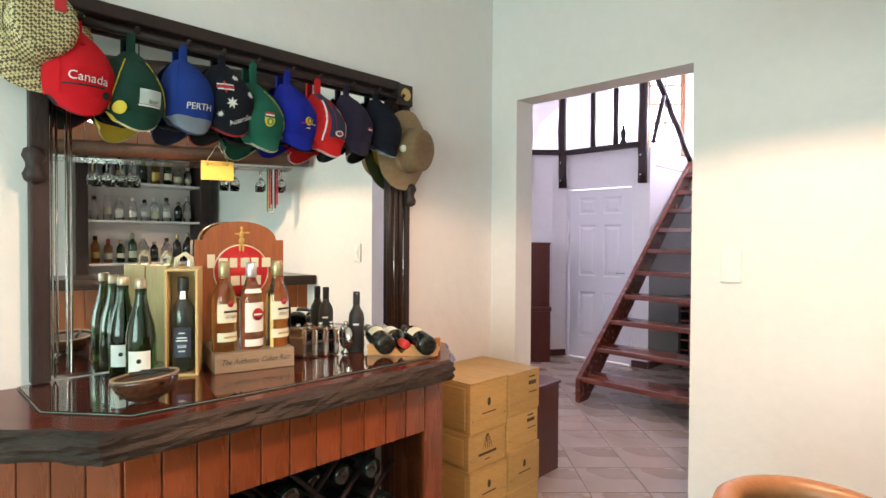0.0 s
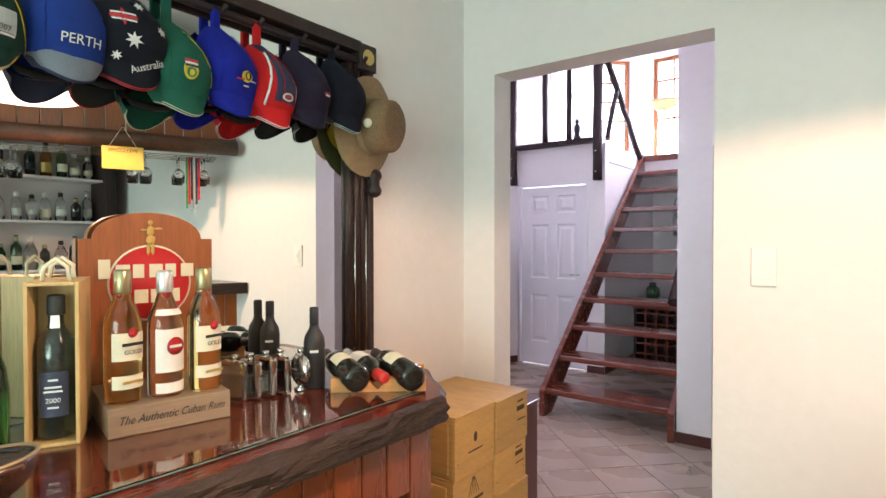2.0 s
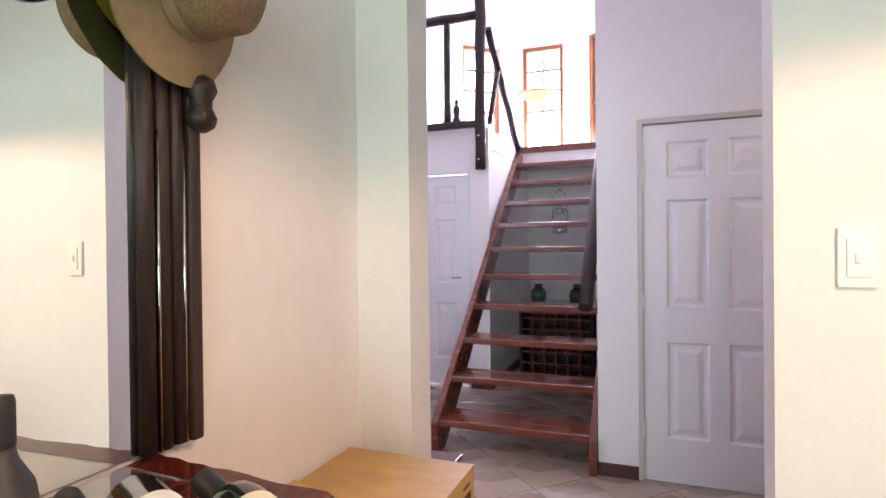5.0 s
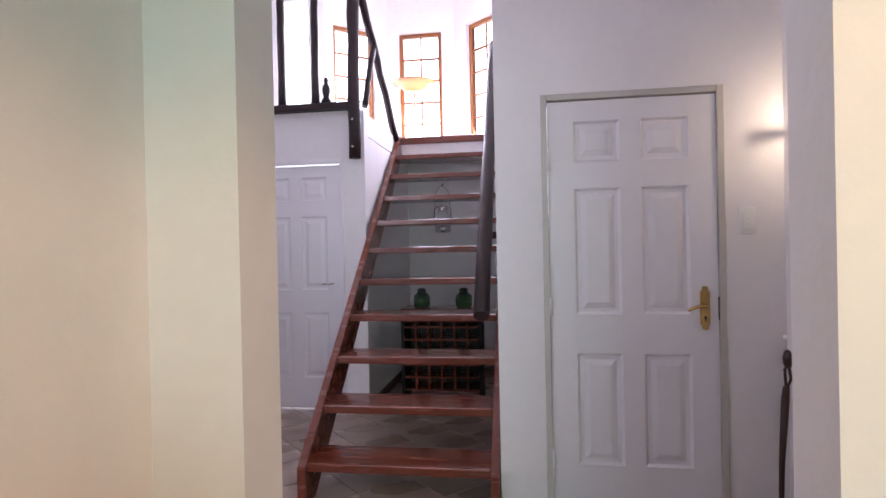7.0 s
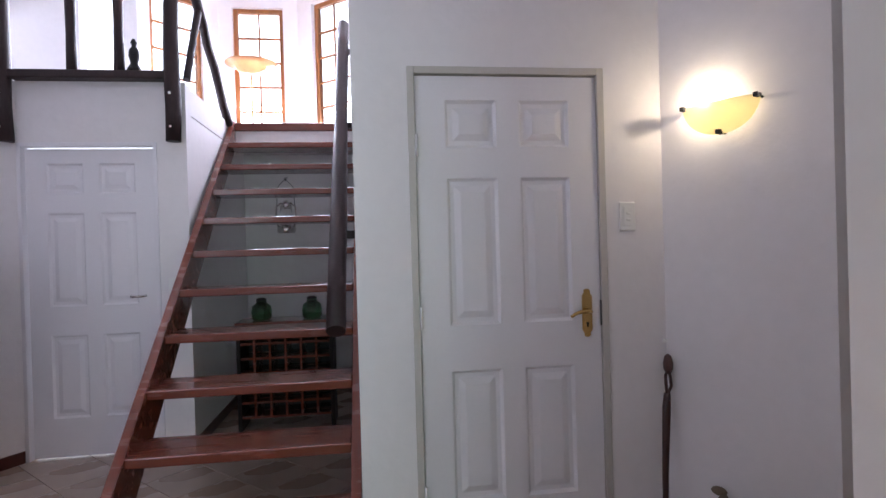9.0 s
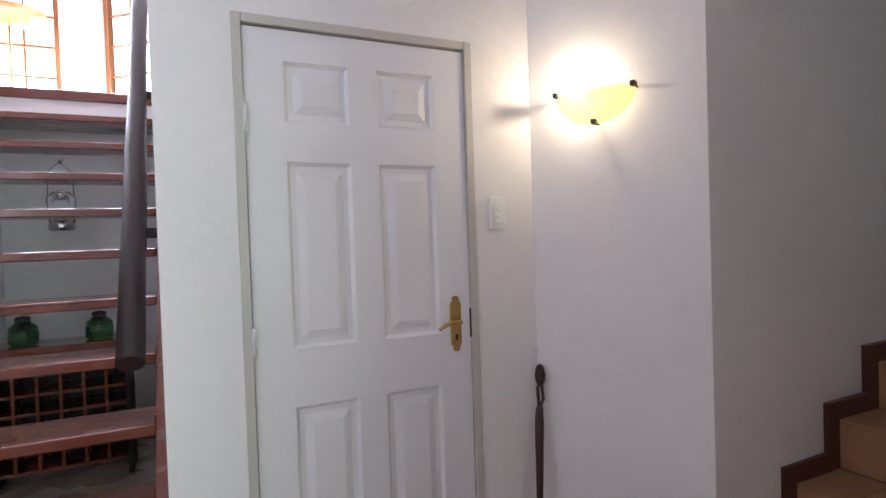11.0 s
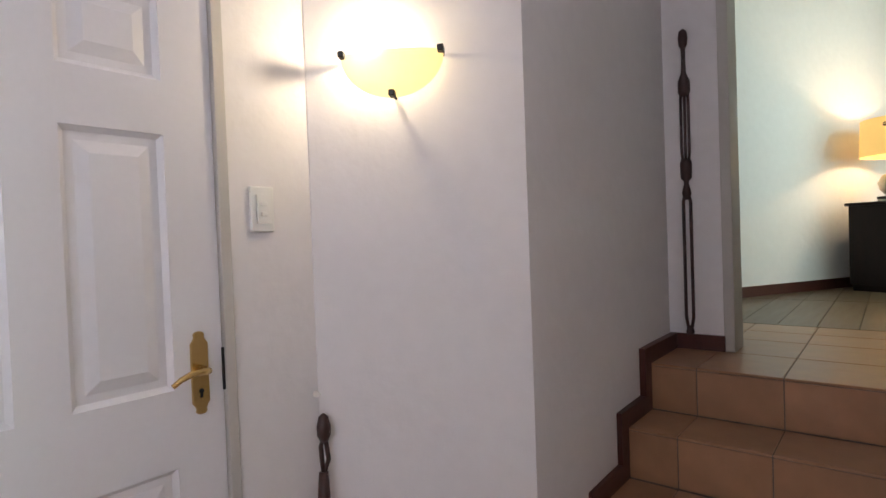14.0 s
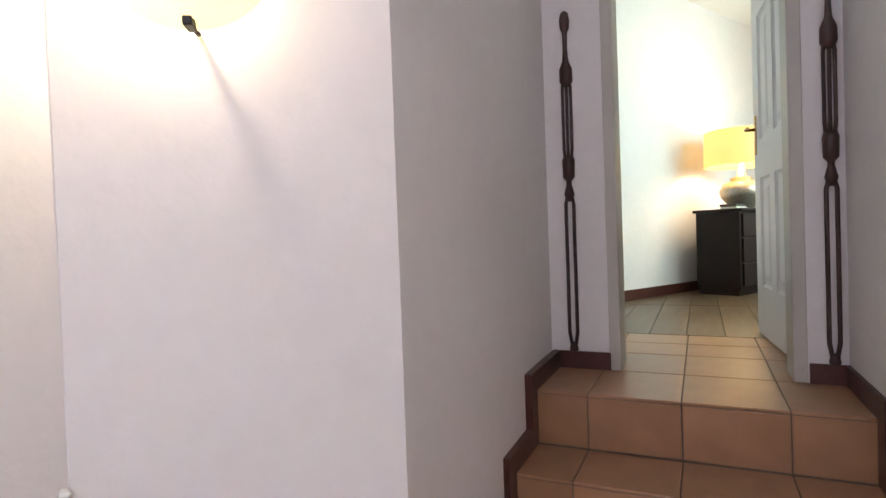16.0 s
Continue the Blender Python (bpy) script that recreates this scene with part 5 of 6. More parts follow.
TAN = mat("tan_suede", (0.30, 0.20, 0.11), 0.85, scale=60, vary=0.18, bump=0.3)
MESH = mat("tan_mesh", (0.20, 0.12, 0.06), 0.8, scale=200, vary=0.6, bump=0.6)
OLIVE = mat("olive_cloth", (0.16, 0.17, 0.05), 0.9, scale=120, vary=0.15, bump=0.3)
bh = brim_hat("bush_hat", pose(-1.716, 2.318, 1.872, 0, 6, 2), "tan wide-brimmed bush hat with a mesh crown", MESH, TAN, OLIVE, 0.172, 0.095, 0.115, -0.03)
part("badge", lathe(B(), [(0.0, 0.004), (0.016, 0.003), (0.017, 0.0)], 18, Matrix.Translation((0.062, -0.0855, 0.0)) @ Matrix.Rotation(radians(-70), 4, "Z") @ Matrix.Rotation(radians(90), 4, "Y")), CREAM, bh, "round cream badge")
# disc added under the crown to put a yellow patch into the mirror's reflection
part("mirror_patch_disc", lathe(B(), [(0.0, -0.008), (0.088, -0.008)], 24, Matrix.Rotation(radians(90), 4, "Y"), close=False), YELLOWTH, bh, "yellow disc added for a yellow patch in the mirror")
STRAW = bpy.data.materials.new("woven_straw")
STRAW.use_nodes = True
nt = STRAW.node_tree
_b = nt.nodes["Principled BSDF"]
tcn, mpn = nt.nodes.new("ShaderNodeTexCoord"), nt.nodes.new("ShaderNodeMapping")
mpn.inputs["Scale"].default_value = (75, 130, 130)
mpn.inputs["Rotation"].default_value = (0.6, 0.2, 0.5)
chk = nt.nodes.new("ShaderNodeTexChecker")
chk.inputs["Color1"].default_value, chk.inputs["Color2"].default_value = (0.66, 0.54, 0.28, 1), (0.05, 0.03, 0.015, 1)
chk.inputs["Scale"].default_value = 1.0
nsn = nt.nodes.new("ShaderNodeTexNoise")
nsn.inputs["Scale"].default_value = 30
mxn = nt.nodes.new("ShaderNodeMix")
mxn.data_type = "RGBA"
mxn.inputs[6].default_value = (0.66, 0.54, 0.28, 1)
nt.links.new(tcn.outputs["Object"], mpn.inputs["Vector"])
nt.links.new(mpn.outputs["Vector"], chk.inputs["Vector"])
nt.links.new(tcn.outputs["Object"], nsn.inputs["Vector"])
mxn.inputs["Factor"].default_value = 0.92
nt.links.new(chk.outputs["Color"], mxn.inputs[7])
nt.links.new(mxn.outputs[2], _b.inputs["Base Color"])
_b.inputs["Roughness"].default_value = 0.7
sh = brim_hat("straw_hat", pose(-1.745, 0.885, 2.06, 0, -6, 0), "woven straw hat with a red tab", STRAW, STRAW, STRAW, 0.165, 0.10, 0.10, -0.04)
part("tab", box(B(), 0.098, 0.104, 0.02, 0.05, 0.03, 0.12, 0.002), REDTH, sh)

# ---- things on the bar ----
GREENBOT = glass("champagne_green_glass", (0.05, 0.17, 0.035), 0.02)
CAPFOIL = mat("cream_foil", (0.55, 0.45, 0.33), 0.35, metal=0.5, scale=70, vary=0.2, bump=0.2)
FRONT = -0.45
for x, y in ((-1.746, 1.105), (-1.597, 1.113)):
    b = bottle("sparkling_wine_bottle", pose(x, y, TOPZ), CHAMP, GREENBOT, "green sparkling wine bottle with a white label", "bottle", "sparkling wine bottles",
               bands=((0.03, 0.10, FRONT - 0.75, FRONT + 0.75, WHITE),), capsule=(0.288, 0.318, 0.0165, CAPFOIL))
    part("label_mark", lathe(B(), [(0.0, 0.001), (0.007, 0.0)], 10, Matrix.Rotation(FRONT, 4, "Z") @ Matrix.Translation((0.0442, 0, 0.07)) @ Matrix.Rotation(radians(90), 4, "Y")), BLACKINK, b)

BOXPINE = mat("pale_pine", (0.58, 0.40, 0.17), 0.5, scale=20, vary=0.2, bump=0.08, stretch=(8, 8, 1))
GIFT_M = pose(-1.590, 1.178, TOPZ, 0, 0, 62)


def gift_box(m, open_front, label):
    g = thing("wine_gift_box", m, label, "box", "wine gift boxes")
    w, d, h = 0.098, 0.095, 0.345
    for x0, x1, y0, y1, z0, z1, nm in ((0, 0.008, 0, d, 0, h, "side"), (w - 0.008, w, 0, d, 0, h, "side"), (0.008, w - 0.008, 0, d, 0, 0.008, "base"), (0.008, w - 0.008, 0, d, h - 0.008, h, "lid"), (0.008, w - 0.008, d - 0.006, d, 0.008, h - 0.008, "back")):
        part(nm, box(B(), x0, x1, y0, y1, z0, z1, 0.0015), BOXPINE, g)
    if open_front:
        p = part("window_pane", box(B(), 0.008, w - 0.008, 0.004, 0.006, 0.008, h - 0.008), CLEAR, g)
        p.visible_shadow = False
    else:
        part("sliding_lid", box(B(), 0.008, w - 0.008, 0.002, 0.008, 0.008, h - 0.008), BOXPINE, g)
    part("rope_handle", tube(B(), [(0.025, d / 2, h), (0.027, d / 2, h + 0.03), (0.049, d / 2, h + 0.048), (0.071, d / 2, h + 0.03), (0.073, d / 2, h)], 0.005, 8), CREAM, g)
    return g


gift_box(GIFT_M, True, "pale pine wine box with a clear front and rope handle")
gift_box(pose(-1.686, 1.222, TOPZ, 0, 0, 62), False, "pale pine wine box with rope handle")
NAVYLABEL = mat("dark_blue_label", (0.02, 0.024, 0.055), 0.6, scale=60, vary=0.1, bump=0.05)
pb = bottle("port_bottle", GIFT_M @ pose(0.049, 0.047, 0.010), [(r * 0.98, z * 1.02) for r, z in BORDEAUX], BLACKGLASS, "dark port bottle standing in a pine box", "bottle", "",
            bands=((0.05, 0.145, -2.35, -0.79, NAVYLABEL), (0.235, 0.262, -2.1, -1.0, WHITE)), capsule=(0.262, 0.306, 0.016, BLACKINK))
for k, (z, wd) in enumerate(((0.128, 0.018), (0.113, 0.030), (0.104, 0.034), (0.07, 0.02))):
    part("label_line", box(B(), -wd / 2, wd / 2, -0.0390, -0.0384, z - 0.002, z + 0.002), mat("silver_print_%d" % 0, (0.6, 0.6, 0.62), 0.5) if k == 0 else bpy.data.materials["silver_print_0"], pb)
part("label_year", text_mesh("2000", 0.014, 0.0003), bpy.data.materials["silver_print_0"], pb, "2000", m=pose(0, -0.0392, 0.085, 90, 0, 0))

# rum display
RD = pose(-1.515, 1.306, TOPZ, 0, 0, 76.7)
STANDWOOD = mat("grey_brown_display_wood", (0.27, 0.185, 0.12), 0.5, scale=18, vary=0.2, bump=0.1, stretch=(1, 9, 9))
BOARD = mat("orange_brown_board", (0.30, 0.085, 0.022), 0.4, scale=16, vary=0.25, bump=0.06, stretch=(9, 9, 1), coat=0.2)
rd = thing("bottle_display_stand", RD, "wooden rum display stand with an arched backboard", "display stand")
part("plinth", box(B(), 0, 0.262, 0, 0.261, 0, 0.066, 0.003), STANDWOOD, rd)
part("lettering", text_mesh("The Authentic Cuban Rum", 0.026, 0.0004, shear=0.4, wide=0.80), BLACKINK, rd, "The Authentic Cuban Rum", m=pose(0.133, -0.001, 0.035, 90, 0, 0))
bm = B()
arch = [(-0.021, 0.0), (0.299, 0.0), (0.299, 0.437)] + [(0.139 + 0.131 * math.cos(a), 0.437 + 0.070 * math.sin(a)) for a in [math.pi * k / 24 for k in range(25)]] + [(-0.021, 0.437)]
fr = [bm.verts.new((x, 0.262, z)) for x, z in arch]
bk_ = [bm.verts.new((x, 0.276, z)) for x, z in arch]
bm.faces.new(fr)
bm.faces.new(bk_[::-1])
for k in range(len(arch)):
    bm.faces.new((fr[k], fr[(k + 1) % len(arch)], bk_[(k + 1) % len(arch)], bk_[k]))
part("backboard", bm, BOARD, rd, "orange-brown arched board")
part("disc_border", lathe(B(), [(0.0, 0.0), (0.101, 0.0), (0.101, 0.0015)], 48, Matrix.Translation((0.141, 0.2615, 0.320)) @ Matrix.Rotation(radians(90), 4, "X")), CREAM, rd)
part("disc", lathe(B(), [(0.0, 0.0), (0.096, 0.0), (0.096, 0.003)], 48, Matrix.Translation((0.141, 0.2615, 0.320)) @ Matrix.Rotation(radians(90), 4, "X")), REDINK, rd, "red disc")
for x0, n, z, h_ in ((0.020, 6, 0.334, 0.050), (0.062, 4, 0.267, 0.050)):
    for k in range(n):
        xx = x0 + k * 0.039
        hh = h_ * (1.0 if k in (0,) else 0.72)
        b2 = box(B(), xx, xx + 0.027 + 0.006 * (k % 2), 0.2555, 0.2585, z, z + hh, 0.0012)
        part("letter_shape", b2, CREAM, rd)
fig = B()
for (x, z), (a, b_) in (((0.1750, 0.490), (0.007, 0.008)), ((0.1750, 0.468), (0.010, 0.016)), ((0.1750, 0.445), (0.013, 0.014)), ((0.1695, 0.420), (0.005, 0.018)), ((0.1805, 0.420), (0.005, 0.018)), ((0.1925, 0.474), (0.014, 0.004)), ((0.1585, 0.470), (0.010, 0.004))):
    r = bmesh.ops.create_icosphere(fig, subdivisions=1, radius=1)
    bmesh.ops.transform(fig, matrix=Matrix.Translation((x - 0.034, 0.258, z - 0.010)) @ Matrix.Diagonal((a, 0.003, b_, 1)), verts=r["verts"])
part("emblem", fig, GOLDINK, rd, "small gilt emblem")

GOLDRUM = glass("golden_rum", (1.0, 0.86, 0.36), 0.01, 1.36)
PALERUM = glass("pale_rum", (1.0, 0.98, 0.88), 0.01, 1.36)
SILVERCAP = mat("silver_cap", (0.75, 0.75, 0.76), 0.3, metal=0.8, vary=0.05, bump=0.05)
GOLDCAP = mat("dull_gold_cap", (0.42, 0.36, 0.20), 0.35, metal=0.8, vary=0.1, bump=0.05)
for u, kind_ in ((0.040, "gold"), (0.128, "pale"), (0.216, "gold")):
    m_ = RD @ pose(u, 0.055, 0.066)
    F_ = -math.pi / 2 + 0.35
    if kind_ == "gold":
        b = bottle("gold_rum_bottle", m_, [(r, z * 1.02) for r, z in RUM], GOLDRUM, "clear bottle of golden rum with cream labels", "bottle", "rum bottles",
                   bands=((0.098, 0.160, F_ - 1.1, F_ + 1.1, CREAM), (0.035, 0.065, F_ - 1.1, F_ + 1.1, CREAM)), capsule=(0.246, 0.30, 0.0172, GOLDCAP))
        part("brand_line", box(B(), -0.024, 0.024, -0.0405, -0.0401, 0.131, 0.138), BLACKINK, b, m=Matrix.Rotation(0.35, 4, "Z"))
        part("lettering", text_mesh("GOLD", 0.014, 0.0003), BLACKINK, b, "GOLD", m=Matrix.Rotation(0.35, 4, "Z") @ pose(0, -0.0405, 0.117, 90, 0, 0))
        part("roundel", lathe(B(), [(0.0, 0.001), (0.011, 0.0)], 16, Matrix.Rotation(0.35, 4, "Z") @ Matrix.Translation((0, -0.0402, 0.160)) @ Matrix.Rotation(radians(90), 4, "X")), REDINK, b)
        part("gold_line", box(B(), -0.024, 0.024, -0.0405, -0.0401, 0.047, 0.053), GOLDINK, b, m=Matrix.Rotation(0.35, 4, "Z"))
    else:
        b = bottle("white_rum_bottle", m_, [(r, z * 1.0) for r, z in RUM], PALERUM, "clear bottle of pale rum with a white label", "bottle", "rum bottles",
                   bands=((0.060, 0.160, F_ - 1.1, F_ + 1.1, WHITE), (0.012, 0.036, F_ - 1.1, F_ + 1.1, WHITE), (0.192, 0.206, F_ - 1.2, F_ + 1.2, WHITE)), capsule=(0.244, 0.295, 0.0172, SILVERCAP))
        part("roundel", lathe(B(), [(0.0, 0.001), (0.021, 0.0)], 24, Matrix.Rotation(0.35, 4, "Z") @ Matrix.Translation((0, -0.0402, 0.120)) @ Matrix.Rotation(radians(90), 4, "X")), REDINK, b)
        part("pale_line", box(B(), -0.015, 0.015, -0.0420, -0.0412, 0.117, 0.123), WHITE, b, m=Matrix.Rotation(0.35, 4, "Z"))

# steel flasks
for k in range(4):
    fl = thing("hip_flask", pose(-1.563 + 0.007 * k, 1.640 + k * 0.044, TOPZ, 0, 0, 8 - k * 3), "polished steel hip flask standing on edge of a row", "flask", "hip flasks")
    part("body", box(B(), -0.045, 0.042, -0.011, 0.011, 0, 0.110 - 0.005 * (k % 2), 0.009), CHROME, fl)
    part("neck", lathe(B(), [(0.008, 0.10), (0.008, 0.114)], 12), CHROME, fl)
    part("cap", lathe(B(), [(0.009, 0.113), (0.0095, 0.122), (0.007, 0.125)], 14), CHROME, fl)
rf = thing("round_flask", pose(-1.515, 1.822, TOPZ, 0, 0, -14), "round polished steel flask", "flask")
part("body", lathe(B(), [(0.0, -0.013), (0.038, -0.014), (0.049, -0.006), (0.049, 0.006), (0.038, 0.014), (0.0, 0.012)], 28, Matrix.Translation((0, 0, 0.060)) @ Matrix.Rotation(radians(90), 4, "X"), close=False), CHROME, rf)
part("foot", lathe(B(), [(0.018, 0), (0.02, 0.004), (0.010, 0.012), (0.010, 0.02)], 16), CHROME, rf)
part("cap", lathe(B(), [(0.008, 0.106), (0.009, 0.118), (0.006, 0.122)], 14), CHROME, rf)

MATTEBLACK = mat("matte_black", (0.012, 0.012, 0.014), 0.55, scale=60, vary=0.1, bump=0.05)
for x_, y_ in ((-1.515, 1.872), (-1.762, 1.894)):
    ck = thing("bottle_shaped_opener", pose(x_, y_, TOPZ), "matte black bottle-shaped corkscrew set", "wine opener", "bottle openers")
    part("body", lathe(B(), [(0.028, 0), (0.031, 0.004), (0.031, 0.130), (0.028, 0.149), (0.015, 0.173), (0.0125, 0.186)], 24), MATTEBLACK, ck)
    part("neck_cap", lathe(B(), [(0.0125, 0.186), (0.0135, 0.188), (0.0135, 0.230), (0.012, 0.235)], 20), MATTEBLACK, ck)
    part("print_mark", box(B(), 0.0305, 0.0315, -0.012, 0.012, 0.105, 0.112), bpy.data.materials["silver_print_0"], ck, m=pose(0, 0, 0, 0, 0, -40))

# wooden cradle with lying bottles
CRM = pose(-1.420, 1.852, TOPZ, 0, 0, 41.0)
CRADLEWOOD = mat("orange_pine", (0.50, 0.22, 0.06), 0.4, scale=16, vary=0.25, bump=0.08, stretch=(1, 8, 8))
cr = thing("bottle_cradle", CRM, "small wooden wine cradle holding bottles", "wine rack")


def notched_board(y0, y1):
    """A low board with three V notches that the bottles lie in."""
    prof_ = [(0, 0), (0.27, 0), (0.27, 0.040)]
    for u_ in (0.212, 0.132, 0.055):
        prof_ += [(u_ + 0.034, 0.040), (u_, 0.006), (u_ - 0.034, 0.040)]
    prof_ += [(0, 0.040)]
    b_ = B()
    fa = [b_.verts.new((x_, y0, z_)) for x_, z_ in prof_]
    fb = [b_.verts.new((x_, y1, z_)) for x_, z_ in prof_]
    b_.faces.new(fa)
    b_.faces.new(fb[::-1])
    for k_ in range(len(prof_)):
        b_.faces.new((fa[k_], fa[(k_ + 1) % len(prof_)], fb[(k_ + 1) % len(prof_)], fb[k_]))
    return b_


part("front_board", notched_board(0.0, 0.02), CRADLEWOOD, cr)
part("back_board", notched_board(0.16, 0.18), CRADLEWOOD, cr)
part("base", box(B(), 0, 0.27, 0.02, 0.16, 0, 0.006, 0.002), CRADLEWOOD, cr)
for u, flip in ((0.055, 0), (0.132, 1), (0.212, 0)):
    if flip:
        m_ = CRM @ pose(u, 0.02, 0.046, 0, 0, 25) @ pose(0, 0.25, 0, 90, 0, 0)
        bottle("wine_bottle", m_, BORDEAUX, BLACKGLASS, "dark wine bottle lying neck forward, red capsule", "bottle", "bottles in the cradle", bands=((0.08, 0.16, 0.6, 2.5, WHITE),), capsule=(0.235, 0.303, 0.0155, FOILRED))
    else:
        m_ = CRM @ pose(u, 0.02, 0.044, 0, 0, 25) @ pose(0, -0.060, 0, -86, 0, 0)
        bottle("wine_bottle", m_, BORDEAUX, BLACKGLASS, "dark wine bottle lying base forward in the cradle", "bottle", "bottles in the cradle", bands=((0.09, 0.16, -2.6, -0.9, CREAM),), capsule=(0.235, 0.303, 0.0155, BLACKINK))

# coconut bowl
COCO = mat("polished_coconut", (0.075, 0.028, 0.014), 0.25, scale=70, vary=0.8, bump=0.25, coat=0.3)
cw = thing("coconut_bowl", pose(-1.357, 1.056, TOPZ, 4, -5, 0), "polished coconut shell bowl with a lid half", "bowl")
prof = [(0.028, 0.0)] + [(0.084 * math.sin(a), 0.072 - 0.072 * math.cos(a)) for a in [0.35 + 1.2 * k / 8 for k in range(9)]]
part("shell", lathe(B(), prof + [(0.079, 0.070), (0.05, 0.02), (0.0, 0.012)], 36, close=False), COCO, cw)
part("rim", lathe(B(), [(0.078, 0.069), (0.085, 0.069), (0.085, 0.073), (0.078, 0.073), (0.078, 0.069)], 36, close=False), mat("pale_shell_rim", (0.35, 0.24, 0.13), 0.5), cw)
part("contents", lathe(B(), [(0.0, 0.064), (0.04, 0.066), (0.078, 0.061)], 30, Matrix.Diagonal((1, 1, 1, 1)), close=False), mat("dark_contents", (0.05, 0.04, 0.035), 0.6, scale=90, vary=0.5, bump=0.8), cw)
for k in range(2):
    part("pen", tube(B(), [(-0.06, -0.02 + 0.03 * k, 0.075), (0.03, 0.02 + 0.03 * k, 0.078)], 0.004, 6), BLACKINK, cw)

# ---- wine crates ----
CRATE = mat("crate_pine", (0.54, 0.32, 0.10), 0.5, scale=14, vary=0.28, bump=0.1, stretch=(1, 2, 10), per_object=0.5)
STAMP = mat("burnt_stamp", (0.07, 0.045, 0.025), 0.8, vary=0.2, bump=0)
for col, y0, y1, heights in ((0, 2.425, 2.70, (0.19, 0.19, 0.172, 0.24)), (1, 2.705, 2.965, (0.205, 0.20, 0.175, 0.206))):
    z = 0.0
    for k, h in enumerate(heights):
        xo = (-1.405, -1.398, -1.41, -1.402)[k] + 0.006 * col
        c = thing("wine_crate", pose(xo, (y0 + y1) / 2, z), "stacked pale pine wine crate with burnt stamps", "crate", "stacked wine crates")
        w = y1 - y0 - 0.004
        part("body", box(B(), -0.385, -0.012, -w / 2 + 0.001, w / 2 - 0.001, 0.001, h - 0.013, 0.002), CRATE, c)
        part("end_board", box(B(), -0.012, 0.0, -w / 2, w / 2, 0.001, h - 0.013, 0.002), CRATE, c)
        part("lid", box(B(), -0.387, 0.002, -w / 2, w / 2, h - 0.012, h - 0.001, 0.002), CRATE, c)
        part("side_board", box(B(), -0.36, -0.03, -w / 2 - 0.004, -w / 2 + 0.001, 0.02, h - 0.03, 0.001), CRATE, c)
        if k in (0, 1) or (k == 3 and col == 0):
            part("stamp", lathe(B(), [(0.0, 0.0006), (0.014, 0.0004), (0.014, 0)], 12, Matrix.Translation((0.0, 0.0, h * 0.56)) @ Matrix.Rotation(radians(90), 4, "Y") @ Matrix.Diagonal((1.4, 0.9, 1, 1))), STAMP, c)
            part("stamp_line", box(B(), 0.0, 0.0006, -0.05, 0.05, h * 0.34, h * 0.34 + 0.006), STAMP, c)
        elif k == 2 and col == 0:
            for j in range(5):
                part("stamp_stroke", tube(B(), [(0.0004, -0.036 + j * 0.018, h * 0.48), (0.0004, -0.006 + j * 0.003, h * 0.88)], 0.0015, 4), STAMP, c)
            part("stamp_line", box(B(), 0.0, 0.0006, -0.065, 0.065, h * 0.32, h * 0.32 + 0.012), STAMP, c)
            part("stamp_line", box(B(), 0.0, 0.0006, -0.02, 0.02, h * 0.17, h * 0.17 + 0.005), STAMP, c)
        else:
            part("stamp", box(B(), 0.0, 0.0006, 0.035, 0.10, h * 0.62, h * 0.72), STAMP, c)
            part("stamp_line", box(B(), 0.0, 0.0006, 0.04, 0.09, h * 0.80, h * 0.84), STAMP, c)
            part("stamp_line", box(B(), 0.0, 0.0006, 0.04, 0.11, h * 0.42, h * 0.45), STAMP, c)
        for yy in (-w / 2 + 0.018, w / 2 - 0.018):
            part("nail", lathe(B(), [(0.0025, 0), (0.0025, 0.001)], 8, Matrix.Translation((0, yy, h * 0.25)) @ Matrix.Rotation(radians(90), 4, "Y")), IRON, c)
        z += h

# ---- pendant lamp ----
pn = thing("pendant_lamp", pose(-0.05, 1.70, 0), "white glass pendant lamp over the bar room", "lamp")
OPAL = mat("opal_glass", (0.85, 0.83, 0.78), 0.25, vary=0.02, bump=0.0)
_b = OPAL.node_tree.nodes["Principled BSDF"]
_b.inputs["Emission Color"].default_value = (1.0, 0.88, 0.68, 1)
_b.inputs["Emission Strength"].default_value = 1.5
part("shade", lathe(B(), [(0.300, 2.166), (0.293, 2.20), (0.245, 2.265), (0.15, 2.318), (0.03, 2.34), (0.028, 2.335), (0.145, 2.312), (0.24, 2.259), (0.288, 2.197), (0.296, 2.166), (0.300, 2.166)], 40, close=False), OPAL, pn)
part("cord", tube(B(), [(0, 0, 2.335), (0, 0, 2.99)], 0.004, 6), IRON, pn)
part("ceiling_rose", lathe(B(), [(0.05, 3.0), (0.05, 2.99), (0.02, 2.97)], 20), PLASTIC, pn)

# ---- corner bar facing the mirror ----
cbx = thing("corner_bar", pose(0, 0, 0), "timber corner bar with a dark hacked slab top", "bar")
C0, C1, C2 = Vector((0.05, 3.05)), Vector((0.72, 1.50)), Vector((1.00, 0.85))
cd = (C1 - C0).normalized()
cn = Vector((-cd.y, cd.x))          # away from the mirror
SLAB = mat("dark_slab", (0.035, 0.022, 0.017), 0.3, scale=20, vary=0.5, bump=0.4, stretch=(3, 3, 8), coat=0.4)
part("bar_top", live_edge_slab([tuple(C0), tuple(C2), tuple(C2 + cn * 0.55), tuple(C0 + cn * 0.55)], 1.075, 1.15, lambda x, y: y < 3.0), [SLAB, BARK], cbx)
f0, f1 = C0 + cn * 0.14 + cd * 0.02, C2 + cn * 0.14
CORNERPINE = mat("orange_pine_plank", (0.32, 0.085, 0.020), 0.3, scale=14, vary=0.4, bump=0.1, stretch=(9, 9, 1), coat=0.2, per_object=0.5)
